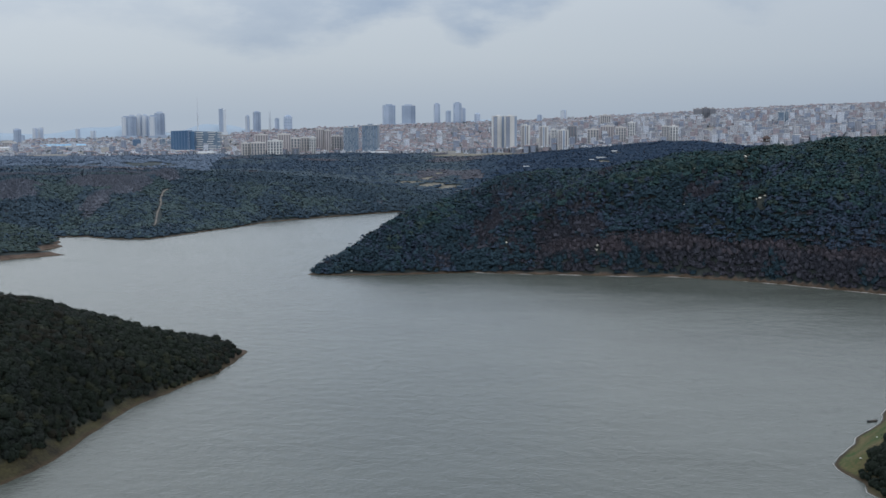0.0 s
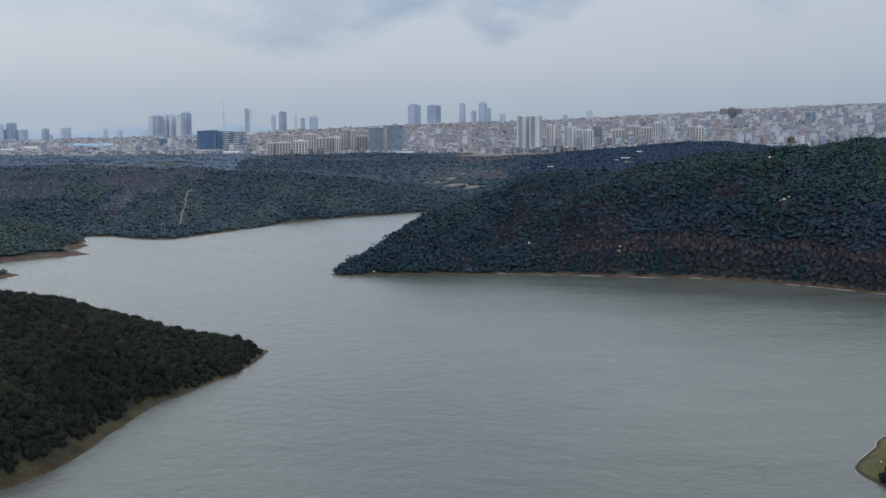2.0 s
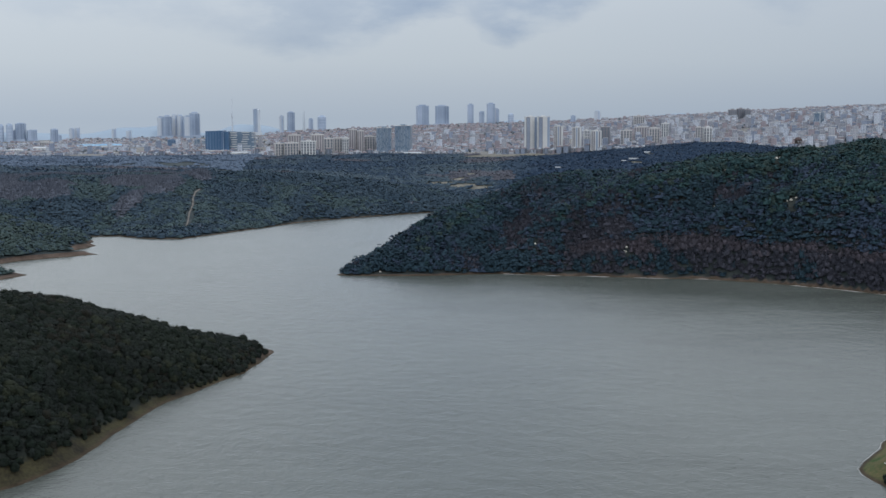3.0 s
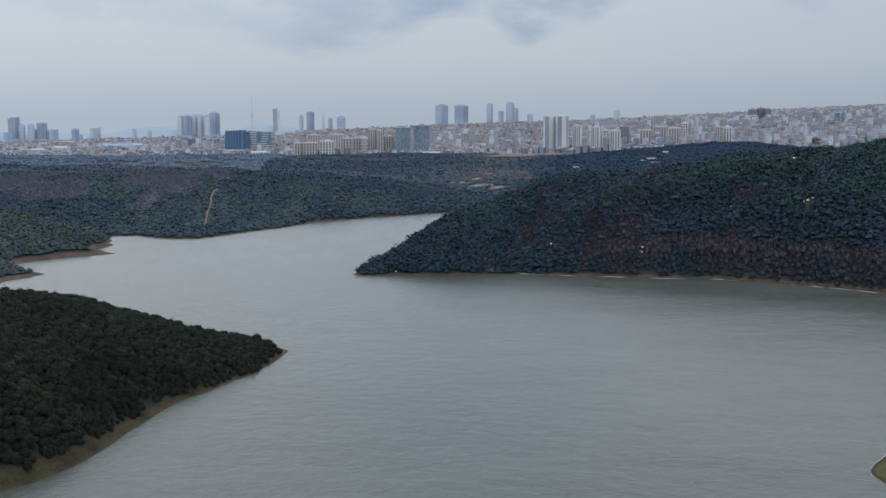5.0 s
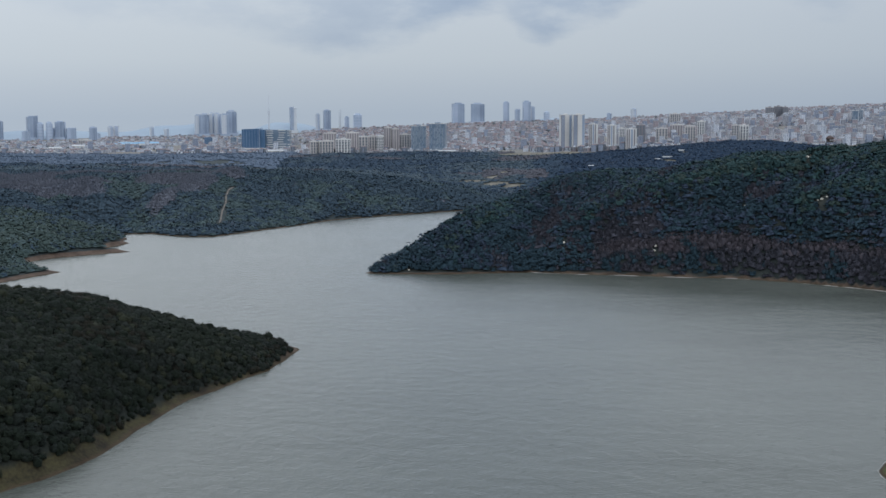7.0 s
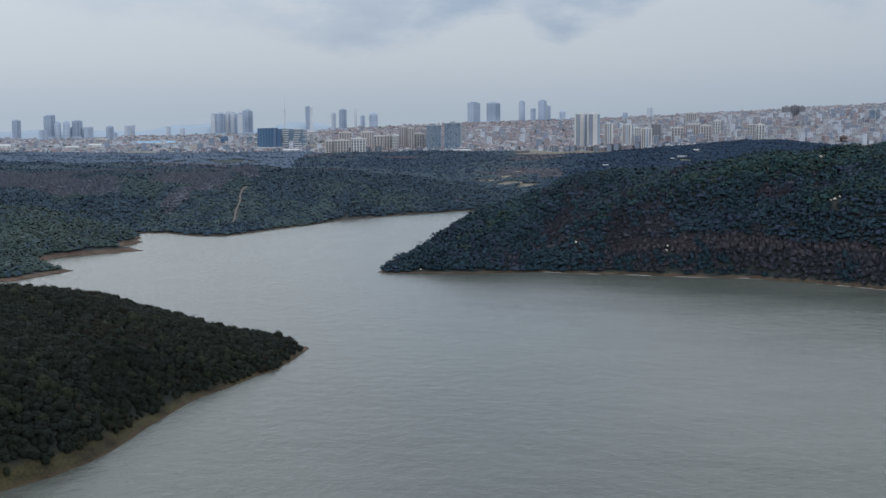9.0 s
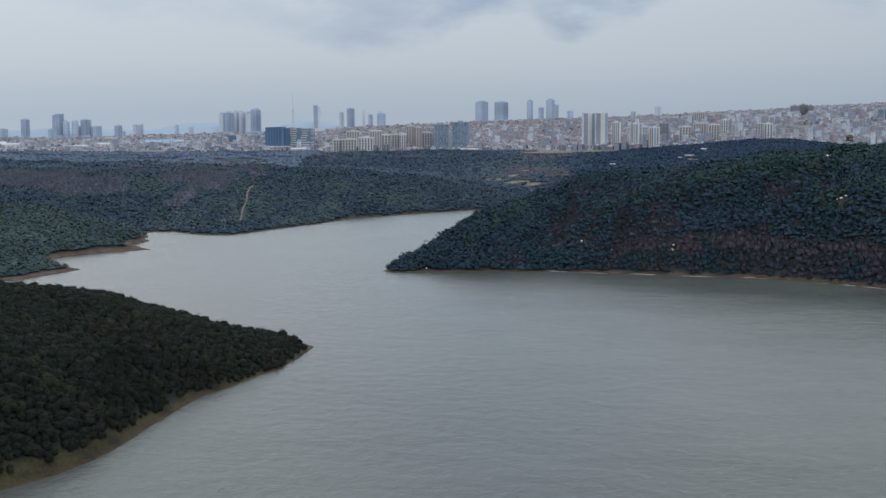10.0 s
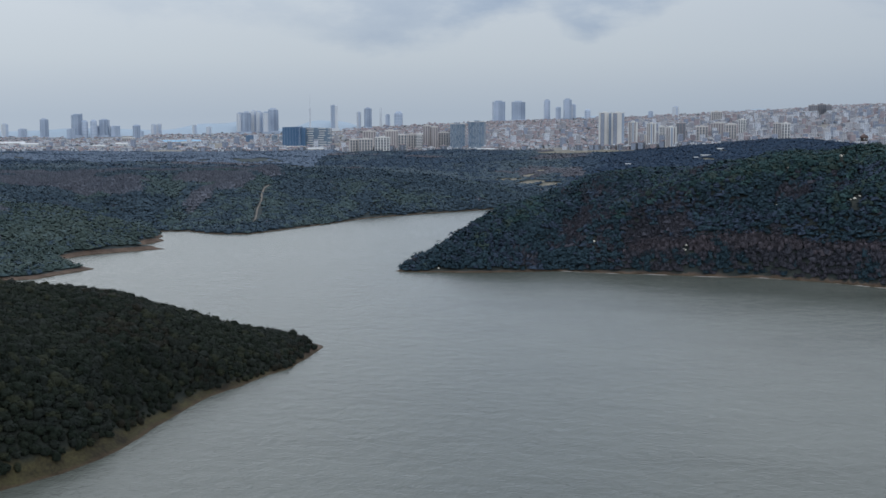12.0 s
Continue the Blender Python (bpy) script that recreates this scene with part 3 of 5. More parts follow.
OCTA_FACES = np.array([(0, 1, 4), (1, 2, 4), (2, 3, 4), (3, 0, 4), (1, 0, 5), (2, 1, 5), (3, 2, 5), (0, 3, 5)])


def lobes(at, radius, tall, count, seed, form, faces, rough=0.22, big=0.66):
    """The dense inner masses of many crowns: a few knobbly lobes to each tree. Returns points and three-cornered faces."""
    r = np.random.default_rng(seed)
    n, k = len(at), len(form)
    ang = r.uniform(0, 2 * np.pi, (n, 1)) + np.arange(count) * 2 * np.pi / count + r.uniform(-0.5, 0.5, (n, count))
    out = r.uniform(0.25, 0.72, (n, count))
    out[:, 0] *= 0.2
    lift = r.uniform(0.42, 0.64, (n, count))
    lift[:, 0] = r.uniform(0.62, 0.74, n)
    mid = np.stack([np.cos(ang) * out * 0.75 * radius[:, None], np.sin(ang) * out * 0.75 * radius[:, None], lift * tall[:, None]], -1) + at[:, None, :]
    size = big * radius[:, None] * r.uniform(0.75, 1.2, (n, count))
    spin = r.uniform(0, 2 * np.pi, (n, count))
    c, s = np.cos(spin)[..., None], np.sin(spin)[..., None]
    shape = form[None, None] * (1 + rough * r.normal(size=(n, count, k, 1)).clip(-1.6, 1.6))
    px, py = shape[..., 0] * c - shape[..., 1] * s, shape[..., 0] * s + shape[..., 1] * c
    pts = mid[:, :, None, :] + np.stack([px, py, shape[..., 2] * 0.92], -1) * size[..., None, None]
    idx = faces[None] + (np.arange(n * count) * k)[:, None, None]
    return pts.reshape(-1, 3), idx.reshape(-1, 3)


def canopy(at, radius, tall, leaves, size, seed, clumps=5, fan=0.0):
    """Three-cornered leaf sprays over the domed roofs of many crowns: corners (n, leaves, 3, 3). fan > 0: long upright twigs."""
    r = np.random.default_rng(seed)
    n = len(at)
    rho = r.uniform(0, 1, (n, leaves)) ** 0.42 * 1.08
    ang = r.uniform(0, 2 * np.pi, (n, leaves))
    # clumps bulge out of the dome
    ca = r.uniform(0, 2 * np.pi, (n, clumps))
    cr = np.sqrt(r.uniform(0, 0.8, (n, clumps)))
    ch = r.uniform(-0.10, 0.26, (n, clumps))
    dx = (rho * np.cos(ang))[..., None] - (cr * np.cos(ca))[:, None]
    dy = (rho * np.sin(ang))[..., None] - (cr * np.sin(ca))[:, None]
    bulge = (ch[:, None] * np.exp(-(dx ** 2 + dy ** 2) / 0.09)).sum(-1)
    dome = np.sqrt(np.maximum(1 - (rho / 1.1) ** 2, 0.0))
    up = 0.18 + 0.72 * dome + np.clip(bulge, -0.12, 0.13) * (0.4 + 0.6 * dome) + r.normal(size=(n, leaves)) * 0.03
    mid = np.stack([rho * np.cos(ang) * radius[:, None], rho * np.sin(ang) * radius[:, None], up * tall[:, None]], -1) + at[:, None, :]
    way = np.stack([rho * np.cos(ang), rho * np.sin(ang), dome + 0.7], -1)
    face = unit(way + 0.38 * r.normal(size=way.shape))
    a = unit(np.cross(face, r.normal(size=way.shape)))
    if fan:
        a = unit(way * np.array([0.7, 0.7, 0.9]) + 0.45 * r.normal(size=way.shape))
        face = unit(np.cross(a, r.normal(size=way.shape)))
    b = np.cross(face, a)
    s = size * np.minimum(radius, 2.9)[:, None, None] * r.uniform(0.6, 1.35, (n, leaves, 1))
    long, wide = (s * (1 + fan), s * (0.42 if fan else 0.8))
    return np.stack([mid - a * long * 0.7 - b * wide, mid - a * long * 0.6 + b * wide, mid + a * long], 2)


def dome_form(sides, rings):
    """A crown's domed outside: a top and rings of (reach, height), each turned half a step from the last."""
    pts, faces = [(0, 0, 1)], []
    for k, (reach, high) in enumerate(rings):
        for i in range(sides):
            a = (i + 0.5 * (k % 2)) * 2 * math.pi / sides
            pts.append((reach * math.cos(a), reach * math.sin(a), high))
    for i in range(sides):
        faces.append((0, 1 + i, 1 + (i + 1) % sides))
    for k in range(len(rings) - 1):
        a, b = 1 + k * sides, 1 + (k + 1) * sides
        for i in range(sides):
            j = (i + 1) % sides
            if k % 2 == 0:
                faces += [(a + i, b + i, a + j), (b + i, b + j, a + j)]
            else:
                faces += [(a + i, b + i, b + j), (a + i, b + j, a + j)]
    return np.array(pts, float), np.array(faces)


DOME = dome_form(6, [(0.56, 0.82), (0.98, 0.28), (0.86, -0.85)])
LOW_DOME = dome_form(6, [(0.62, 0.74), (1.0, -0.5)])
FAR_DOME = dome_form(5, [(0.66, 0.70), (1.0, -0.5)])


def domes(at, radius, tall, seed, form=DOME, rough=0.16, wide=0.86, high=0.86):
    """One uneven rounded crown to each tree, from near the ground up."""
    r = np.random.default_rng(seed)
    shape0, faces = form
    n, k = len(at), len(shape0)
    spin = r.uniform(0, 2 * np.pi, (n, 1))
    squash = r.uniform(0.85, 1.15, (n, 1))
    shape = shape0[None] * (1 + rough * r.normal(size=(n, k, 1)).clip(-1.6, 1.6))
    px = (shape[..., 0] * np.cos(spin) - shape[..., 1] * np.sin(spin)) * squash
    py = (shape[..., 0] * np.sin(spin) + shape[..., 1] * np.cos(spin)) / squash
    pts = np.stack([px * wide * radius[:, None], py * wide * radius[:, None], (0.5 + 0.5 * shape[..., 2]) * high * tall[:, None]], -1) + at[:, None, :]
    idx = faces[None] + (np.arange(n) * k)[:, None, None]
    return pts.reshape(-1, 3), idx.reshape(-1, 3)


def wood(name, pieces, label, category="trees"):
    """One object from pieces: loose leaf corners, or (points, faces) of lobes, each with its material."""
    co, corner, size, mat, smooth, base = [], [], [], [], [], 0
    mats = []
    for piece, m in pieces:
        if isinstance(piece, tuple):
            pts, f = piece
        else:
            pts = piece.reshape(-1, 3)
            f = np.arange(len(pts)).reshape(-1, piece.shape[-2])
        co.append(pts)
        corner.append((f + base).ravel())
        size.append(np.full(len(f), f.shape[1]))
        if m not in mats:
            mats.append(m)
        mat.append(np.full(len(f), mats.index(m)))
        smooth.append(np.full(len(f), isinstance(piece, tuple)))
        base += len(pts)
    co, corner, size, mat, smooth = (np.concatenate(v) for v in (co, corner, size, mat, smooth))
    me = bpy.data.meshes.new(name)
    me.vertices.add(len(co))
    me.vertices.foreach_set("co", co.astype(np.float32).ravel())
    me.loops.add(len(corner))
    me.loops.foreach_set("vertex_index", corner.astype(np.int32))
    me.polygons.add(len(size))
    me.polygons.foreach_set("loop_start", (np.cumsum(size) - size).astype(np.int32))
    me.update(calc_edges=True)
    for m in mats:
        me.materials.append(m)
    me.polygons.foreach_set("material_index", mat.astype(np.int32))
    me.polygons.foreach_set("use_smooth", smooth)
    return tagged(new(name, me), label, category, kind="stuff")


def scatter(x0, x1, y0, y1, gap, seed):
    """Feet of trees on land, spaced about gap metres apart."""
    r = np.random.default_rng(seed)
    gx, gy = np.meshgrid(np.arange(x0, x1, gap), np.arange(y0, y1, gap * 0.87))
    gx[1::2] += gap / 2
    x = (gx + r.uniform(-0.48, 0.48, gx.shape) * gap).ravel()
    y = (gy + r.uniform(-0.48, 0.48, gx.shape) * gap).ravel()
    return x, y


TRACK_LINE = np.array([(-306, 1304), (-310, 1332), (-316, 1365), (-318, 1392), (-324, 1420), (-328, 1447), (-327, 1470)], float)


def grown(x, y, margin):
    """Keeps the trees on wooded land in the sector that the camera sees."""
    d = inland(x, y)
    az = np.degrees(np.arctan2(x, y))
    bays = np.where((x < -325) & (y > 840) & (y < 1215), 5.0, 0.0)
    margin = margin + np.where((y < 700) & (x < 0), 1.6 * np.clip((470 - y) / 90, 0, 1) - 2.0 * np.clip((y - 430) / 120, 0, 1), 0)
    keep = (d > margin + bays + (1.6 + 0.4 * bays) * fractal(x, y, 40, 3)) & (az > -30) & (az < 25) & (line_gap(x, y, TRACK_LINE) > 5) & (clearing(x, y, FIELDS + GLADES + ROCK_GAPS) < 0.5) & (town(x, y) < 0)
    return x[keep], y[keep], d[keep]


# the near spit: evergreen oak scrub
x, y, d = grown(*scatter(-420, -95, 330, 665, 2.8, 1), 4.7)
keep = np.hypot(x + 101, y - 632) > 9
x, y, d = x[keep], y[keep], d[keep]
spit = np.stack([x, y, land(x, y)], -1)
r1 = np.random.default_rng(21)
spit_r = r1.choice((1.5, 1.9, 2.2, 2.5, 3.0), len(x), p=(0.22, 0.26, 0.26, 0.18, 0.08)) * r1.uniform(0.9, 1.1, len(x)) * 1.15 * (1 - 0.38 * np.exp(-np.maximum(d - 4, 0) / 4))
spit_h = (1.2 + 0.85 * spit_r) * r1.uniform(0.85, 1.25, len(x)) * (1 + 0.18 * value_noise(x, y, 14, 62)) + 1.4 * (r1.random(len(x)) < 0.02)
SPIT_LEAVES = (LEAF_DARK, LEAF_OLIVE, LEAF_GREY, LEAF_BROWN)
lean_to = value_noise(x, y, 35, 77) * 0.35 + r1.random(len(x))
spit_kind = np.digitize(lean_to, (0.62, 0.74, 1.06))
# the trees by the water's edge stand as trees of their own
single = np.argsort(np.hypot(x + 120, (y - 480) * 0.75))[:300]
mass = np.ones(len(x), bool)
mass[single] = False
pieces = []
for k, mat in enumerate(SPIT_LEAVES):
    mask = mass & (spit_kind == k)
    pieces.append((domes(spit[mask], spit_r[mask], spit_h[mask], 31 + k), mat))
    pieces.append((canopy(spit[mask], spit_r[mask], spit_h[mask], 48, 0.172, 36 + k), mat))
wood("oak_scrub", pieces, "dense dark evergreen oak scrub on the near spit", "woodland")

# the large hill
x, y, d = grown(*scatter(-120, 440, 740, 1125, 2.65, 2), 3.8)
belt = 15 + 2 * value_noise(x, y, 60, 19)
in_belt = (d < belt + 1.5) & (x > 78 + 20 * value_noise(x, y, 9, 20))
x, y, d, belt_edge = x[~in_belt], y[~in_belt], d[~in_belt], belt[~in_belt]
hill = np.stack([x, y, land(x, y)], -1)
r2 = np.random.default_rng(22)
hill_r = r2.choice((1.4, 1.7, 2.0, 2.4, 3.1), len(x), p=(0.22, 0.28, 0.26, 0.16, 0.08)) * r2.uniform(0.9, 1.1, len(x)) * 1.4
hill_h = (1.7 + 0.85 * hill_r) * r2.uniform(0.9, 1.12, len(x)) * np.where(x < -15, 1.25, 1.0) * (1 + 0.3 * value_noise(x, y, 22, 61) + 0.12 * value_noise(x, y, 8, 64)) + 1.4 * (r2.random(len(x)) < 0.025)
hill_h = np.where((x > 85) & (d < belt_edge + 7), hill_h * 0.7, hill_h)
# light on the crest and the spurs is put into a lighter green; bare brown wood in the hollows and low down, dark
# evergreens elsewhere
lift = np.clip((hill[:, 2] - 55) / 40, -0.8, 0.8) + 0.10 * folds(x, y) + 0.35 * value_noise(x, y, 45, 5) + 0.2 * value_noise(x, y, 14, 6) + 0.35 * r2.normal(size=len(x))
lift = np.where(x < 40, lift + 0.25, lift)
hollow = -0.5 * lift + 0.55 * value_noise(x, y, 34, 15) + 0.3 * value_noise(x, y, 12, 16) - 0.25 * np.clip((45 - x) / 40, 0, 1)
bare = hollow > 0.42
green = ~bare & (lift > 0.42)
olive = green & (r2.random(len(x)) < 0.35)
grey = ~bare & ~green & (value_noise(x, y, 26, 7) + 0.8 * r2.normal(size=len(x)) > 0.5)
dark = ~bare & ~green & ~grey
# the slope beyond the crest is hidden from the camera and gets no sprays
behind_crest = y > np.interp(x, [-80, -1, 0, 150, 165, 240, 440], [1050, 1050, 1126, 1126, 1080, 1064, 1047])
pieces = []
for mask, mat, seed in ((dark, HAZY_OAK, 41), (grey, HAZY_GREY, 44), (green & ~olive, CREST_LEAF, 42), (olive, HAZY_OLIVE, 45), (bare, TWIG, 43)):
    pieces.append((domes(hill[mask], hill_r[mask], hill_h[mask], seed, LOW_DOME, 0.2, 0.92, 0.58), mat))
    mask = mask & ~behind_crest
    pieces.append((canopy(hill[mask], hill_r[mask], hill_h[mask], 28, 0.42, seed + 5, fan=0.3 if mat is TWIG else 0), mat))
# the belt of tall leafless trees by the shore, thick with twigs
x, y = scatter(70, 420, 740, 960, 2.6, 8)
d = inland(x, y)
keep = (d > 4.0) & (d < 15.5 + 2 * value_noise(x, y, 60, 19)) & (x > 78 + 20 * value_noise(x, y, 9, 20)) & (np.degrees(np.arctan2(x, y)) < 25) & (clearing(x, y, GLADES + ROCK_GAPS) < 0.5)
x, y, d = x[keep], y[keep], d[keep]
stand = np.stack([x, y, land(x, y)], -1)
stand_r = r2.uniform(2.2, 3.4, len(x))
stand_h = (5.2 + 2.2 * r2.random(len(x)) + 1.5 * value_noise(x, y, 16, 21)) * np.clip(d / 8, 0.45, 1)
stand_h = np.where(d > 11.5, stand_h + 1.2, stand_h * 0.92)
# darker leaves in front and lighter twigs behind paint the light on the belt
mixed = value_noise(x, y, 12, 14) + r2.uniform(-0.6, 0.6, len(x)) + np.where(d < 10, 0.25, -0.3) > 0.55
back = ~mixed & (d > 12 + r2.uniform(-1, 1, len(x)))
for mask, mat, seed in ((~mixed & ~back, TWIG, 48), (back, TWIG_SKYLIT, 66), (mixed, HAZY_OAK, 57)):
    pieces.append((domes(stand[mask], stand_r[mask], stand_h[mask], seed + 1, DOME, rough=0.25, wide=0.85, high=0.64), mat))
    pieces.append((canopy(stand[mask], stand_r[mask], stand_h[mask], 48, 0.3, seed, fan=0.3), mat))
wood("hill_wood", pieces, "dark mixed wood of evergreens and leafless trees on the hill", "woodland")

# the far shore
x, y, d = grown(*scatter(-900, 120, 850, 1720, 3.8, 3), 4.0)
keep = ((x < -110) | (y > 1240)) & (np.degrees(np.arctan2(x, y)) > -26.5) & (y < 1725 - 0.1 * (x + 300))
x, y, d = x[keep], y[keep], d[keep]
far = np.stack([x, y, land(x, y)], -1)
r3 = np.random.default_rng(23)
far_r = r3.choice((1.6, 2.0, 2.4, 3.1), len(x), p=(0.3, 0.3, 0.25, 0.15)) * r3.uniform(0.9, 1.1, len(x)) * 1.6
far_h = (1.3 + 0.5 * far_r) * r3.uniform(0.92, 1.08, len(x)) * (1 + 0.3 * value_noise(x, y, 38, 63))
BROWN = [(-600, 1455, 80, 62), (-525, 1428, 60, 45), (-482, 1398, 26, 30), (-408, 1500, 46, 52), (-362, 1540, 36, 45),
         (-367, 1458, 20, 60), (-389, 1388, 14, 38), (-500, 1655, 130, 45), (-640, 1560, 90, 50), (-500, 1100, 16, 12), (-470, 1010, 20, 14)]
GULLIES = [(-447, 1436, 20, 46), (-420, 1400, 14, 42), (-408, 1330, 16, 40), (-560, 1385, 26, 18)]
bare = clearing(x, y, BROWN) - 1.1 * clearing(x, y, GULLIES) + 0.35 * value_noise(x, y, 26, 14) + 0.2 * value_noise(x, y, 9, 15) + r3.uniform(-0.15, 0.15, len(x)) > 0.5
# shade on the eastern slope is painted by choosing the darker leaf more often
green = ~bare & (0.5 * value_noise(x, y, 70, 65) + 0.35 * value_noise(x, y, 16, 66) - 0.04 * folds(x, y) + 0.5 * r3.random(len(x)) < 0.30 + 0.35 * np.clip((x + 330) / 150, 0, 1))
knoll = ~bare & (x < -325) & (y < 1230) & (r3.random(len(x)) < 0.75)
green &= ~knoll
fresh = ~bare & ~green & ~knoll
pieces = []
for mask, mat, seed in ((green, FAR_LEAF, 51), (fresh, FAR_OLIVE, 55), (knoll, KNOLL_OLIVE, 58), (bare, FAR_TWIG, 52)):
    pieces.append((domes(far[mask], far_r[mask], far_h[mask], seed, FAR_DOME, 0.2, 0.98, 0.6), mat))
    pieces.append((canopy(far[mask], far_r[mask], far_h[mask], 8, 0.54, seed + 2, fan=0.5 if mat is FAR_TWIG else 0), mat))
wood("far_shore_wood", pieces, "green scrub wood with brown leafless stretches above the far shore", "woodland")

# the upland behind, as far as the city's edge; on the plain to the west the trees stand in belts and clumps
x, y = (np.concatenate(v) for v in zip(scatter(-1000, 900, 1720, 2450, 6.8, 4), scatter(-2000, 1500, 2450, 3900, 10.0, 5)))
x, y, d = grown(x, y, 7.0)
az = np.degrees(np.arctan2(x, y))
plain = y > 2000 + 1500 * np.clip((x / y + 0.19) / 0.05, 0, 1) + 110 * fractal(x, y, 190, 67)
belts = value_noise(x * 0.35, y, 60, 68) + 0.6 * value_noise(x, y, 40, 69) > -0.05
keep = (az > -26.5) & (az < 22.5) & (~plain | belts)
x, y, plain = x[keep], y[keep], plain[keep]
up = np.stack([x, y, land(x, y)], -1)
r4 = np.random.default_rng(24)
up_r = r4.uniform(3.0, 5.4, len(x)) * np.where(y < 2450, 1.3, np.where(plain, 1.4, 1.9))
up_h = np.where(plain, r4.uniform(4, 8, len(x)), r4.uniform(3.2, 4.8, len(x)) * np.where(y < 2450, 0.9, 1.3))
bare = (fractal(x, y, 160, 16) > 0.7) & (x < 60) | (clearing(x, y, [(-12, 1975, 34, 95), (25, 2330, 60, 120)]) * (1 + 0.4 * r4.normal(size=len(x))) > 0.55)
olive = ~bare & (value_noise(x, y, 120, 25) + 0.5 * value_noise(x, y, 40, 26) + 0.4 * r4.normal(size=len(x)) > 0.25) & (x / y < 0.02)
deep_wood = ~bare & ~olive & (x / y > 0.045 + 0.012 * value_noise(x, y, 120, 27)) | plain & (value_noise(x * 0.4, y, 90, 28) > 0.55)
olive &= ~deep_wood
bare &= ~deep_wood
# groves on the plain take the haziest leaf colour
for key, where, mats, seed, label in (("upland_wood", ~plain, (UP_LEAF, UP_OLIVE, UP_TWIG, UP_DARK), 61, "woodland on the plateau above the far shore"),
                                      ("grove", plain, (GROVE_LEAF, GROVE_LEAF, GROVE_LEAF, UP_LEAF), 71, "groves and tree belts on the plain before the city, coloured grey-blue with haze")):
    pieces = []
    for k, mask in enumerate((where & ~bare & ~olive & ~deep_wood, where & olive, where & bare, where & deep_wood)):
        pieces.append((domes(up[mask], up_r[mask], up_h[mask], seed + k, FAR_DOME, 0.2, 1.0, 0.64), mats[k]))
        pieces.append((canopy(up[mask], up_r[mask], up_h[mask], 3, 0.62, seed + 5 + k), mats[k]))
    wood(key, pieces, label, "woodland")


# ---- trees that stand as trees of their own ----
def part(name, bm, mat, parent=None, label=""):
    """Links a bmesh (or a mesh) as one object under a thing or a part."""
    if isinstance(bm, bmesh.types.BMesh):
        me = bpy.data.meshes.new(name)
        bm.to_mesh(me)
        bm.free()
    else:
        me = bm
    if not me.materials:
        me.materials.append(mat)
    ob = new(name, me)
    ob.parent = parent
    if label:
        tagged(ob, label)
    return ob


def tube(bm, a, b, ra, rb, sides=6):
    """A tapered stick between two points."""
    a, b = Vector(a), Vector(b)
    q = (b - a).to_track_quat("Z", "Y")
    rings = []
    for c, rad in ((a, ra), (b, rb)):
        rings.append([bm.verts.new(c + q @ Vector((math.cos(k * math.tau / sides) * rad, math.sin(k * math.tau / sides) * rad, 0))) for k in range(sides)])
    for k in range(sides):
        bm.faces.new((rings[0][k], rings[0][(k + 1) % sides], rings[1][(k + 1) % sides], rings[1][k]))
    bm.faces.new(rings[1])
    bm.faces.new(rings[0][::-1])


def tree(name, radius, tall, leaves, size, leaf, seed, label):
    """A tree of its own: a leaning trunk with limbs, and a crown of leaf clumps."""
    r = random.Random(seed)
    top = tagged(new(name), label, "tree")
    bm = bmesh.new()
    fork = Vector((r.uniform(-0.2, 0.2) * radius, r.uniform(-0.2, 0.2) * radius, tall * 0.42))
    tube(bm, (0, 0, -0.5), fork, 0.09 * radius, 0.06 * radius)
    for k in range(5):
        a = k * math.tau / 5 + r.uniform(-0.4, 0.4)
        tube(bm, fork - Vector((0, 0, 0.1)), fork + Vector((math.cos(a) * radius * 0.6, math.sin(a) * radius * 0.6, tall * r.uniform(0.15, 0.38))), 0.05 * radius, 0.015 * radius, 4)
    part("trunk", bm, BARK, top)
    one = (np.zeros((1, 3)), np.array([radius]), np.array([tall]))
    crown = wood("crown", [(domes(*one, seed), leaf), (canopy(*one, leaves, size, seed, 7), leaf)], "", "")
    del crown["kind"]
    crown.parent = top
    return top


kinds = []
for k in range(8):
    tint = ("dark green", "olive green", "grey-green", "brownish")[k % 4]
    kinds.append(tree("oak_tree", 2.7, 4.1 + 0.3 * (k % 3), 130, 0.15, SPIT_LEAVES[k % 4], 300 + k, "low evergreen oak with " + ("an " if tint[0] == "o" else "a ") + tint + " crown near the bank"))
r7 = random.Random(5)
placed = []
for i in single:
    k = int(spit_kind[i]) + r7.choice((0, 4))
    s = spit_r[i] / 2.7
    m = Matrix.LocRotScale(Vector(spit[i]), Euler((0, 0, r7.uniform(0, math.tau))), Vector((s, s, s * r7.uniform(0.9, 1.15))))
    if k not in placed:
        placed.append(k)
        kinds[k].matrix_basis = m
        tagged(kinds[k], group="oaks on the spit")
    else:
        copy_thing(kinds[k], m)

# scrub on the near east bank
x, y = scatter(130, 190, 372, 480, 2.3, 9)
d = inland(x, y)
keep = (d > 1.3) & (x > np.interp(y, [380, 392, 400, 405, 409, 412, 420, 440], [123, 127, 130, 139, 145, 153, 175, 220]) + 1.2 * value_noise(x, y, 6, 93))
east = np.stack([x[keep], y[keep], land(x[keep], y[keep])], -1)
r8 = np.random.default_rng(29)
east_r = r8.uniform(1.8, 3.4, len(east)) * np.clip(inland(east[:, 0], east[:, 1]) / 8, 0.5, 1)
wood("bank_scrub", [(domes(east, east_r, east_r * 1.5, 90), LEAF_DARK), (canopy(east, east_r, east_r * 1.5, 50, 0.13, 91), LEAF_DARK), (trunk_rods(east, east_r, east_r * 1.8), BARK)],
     "dark evergreen scrub on the grassy bank", "woodland")

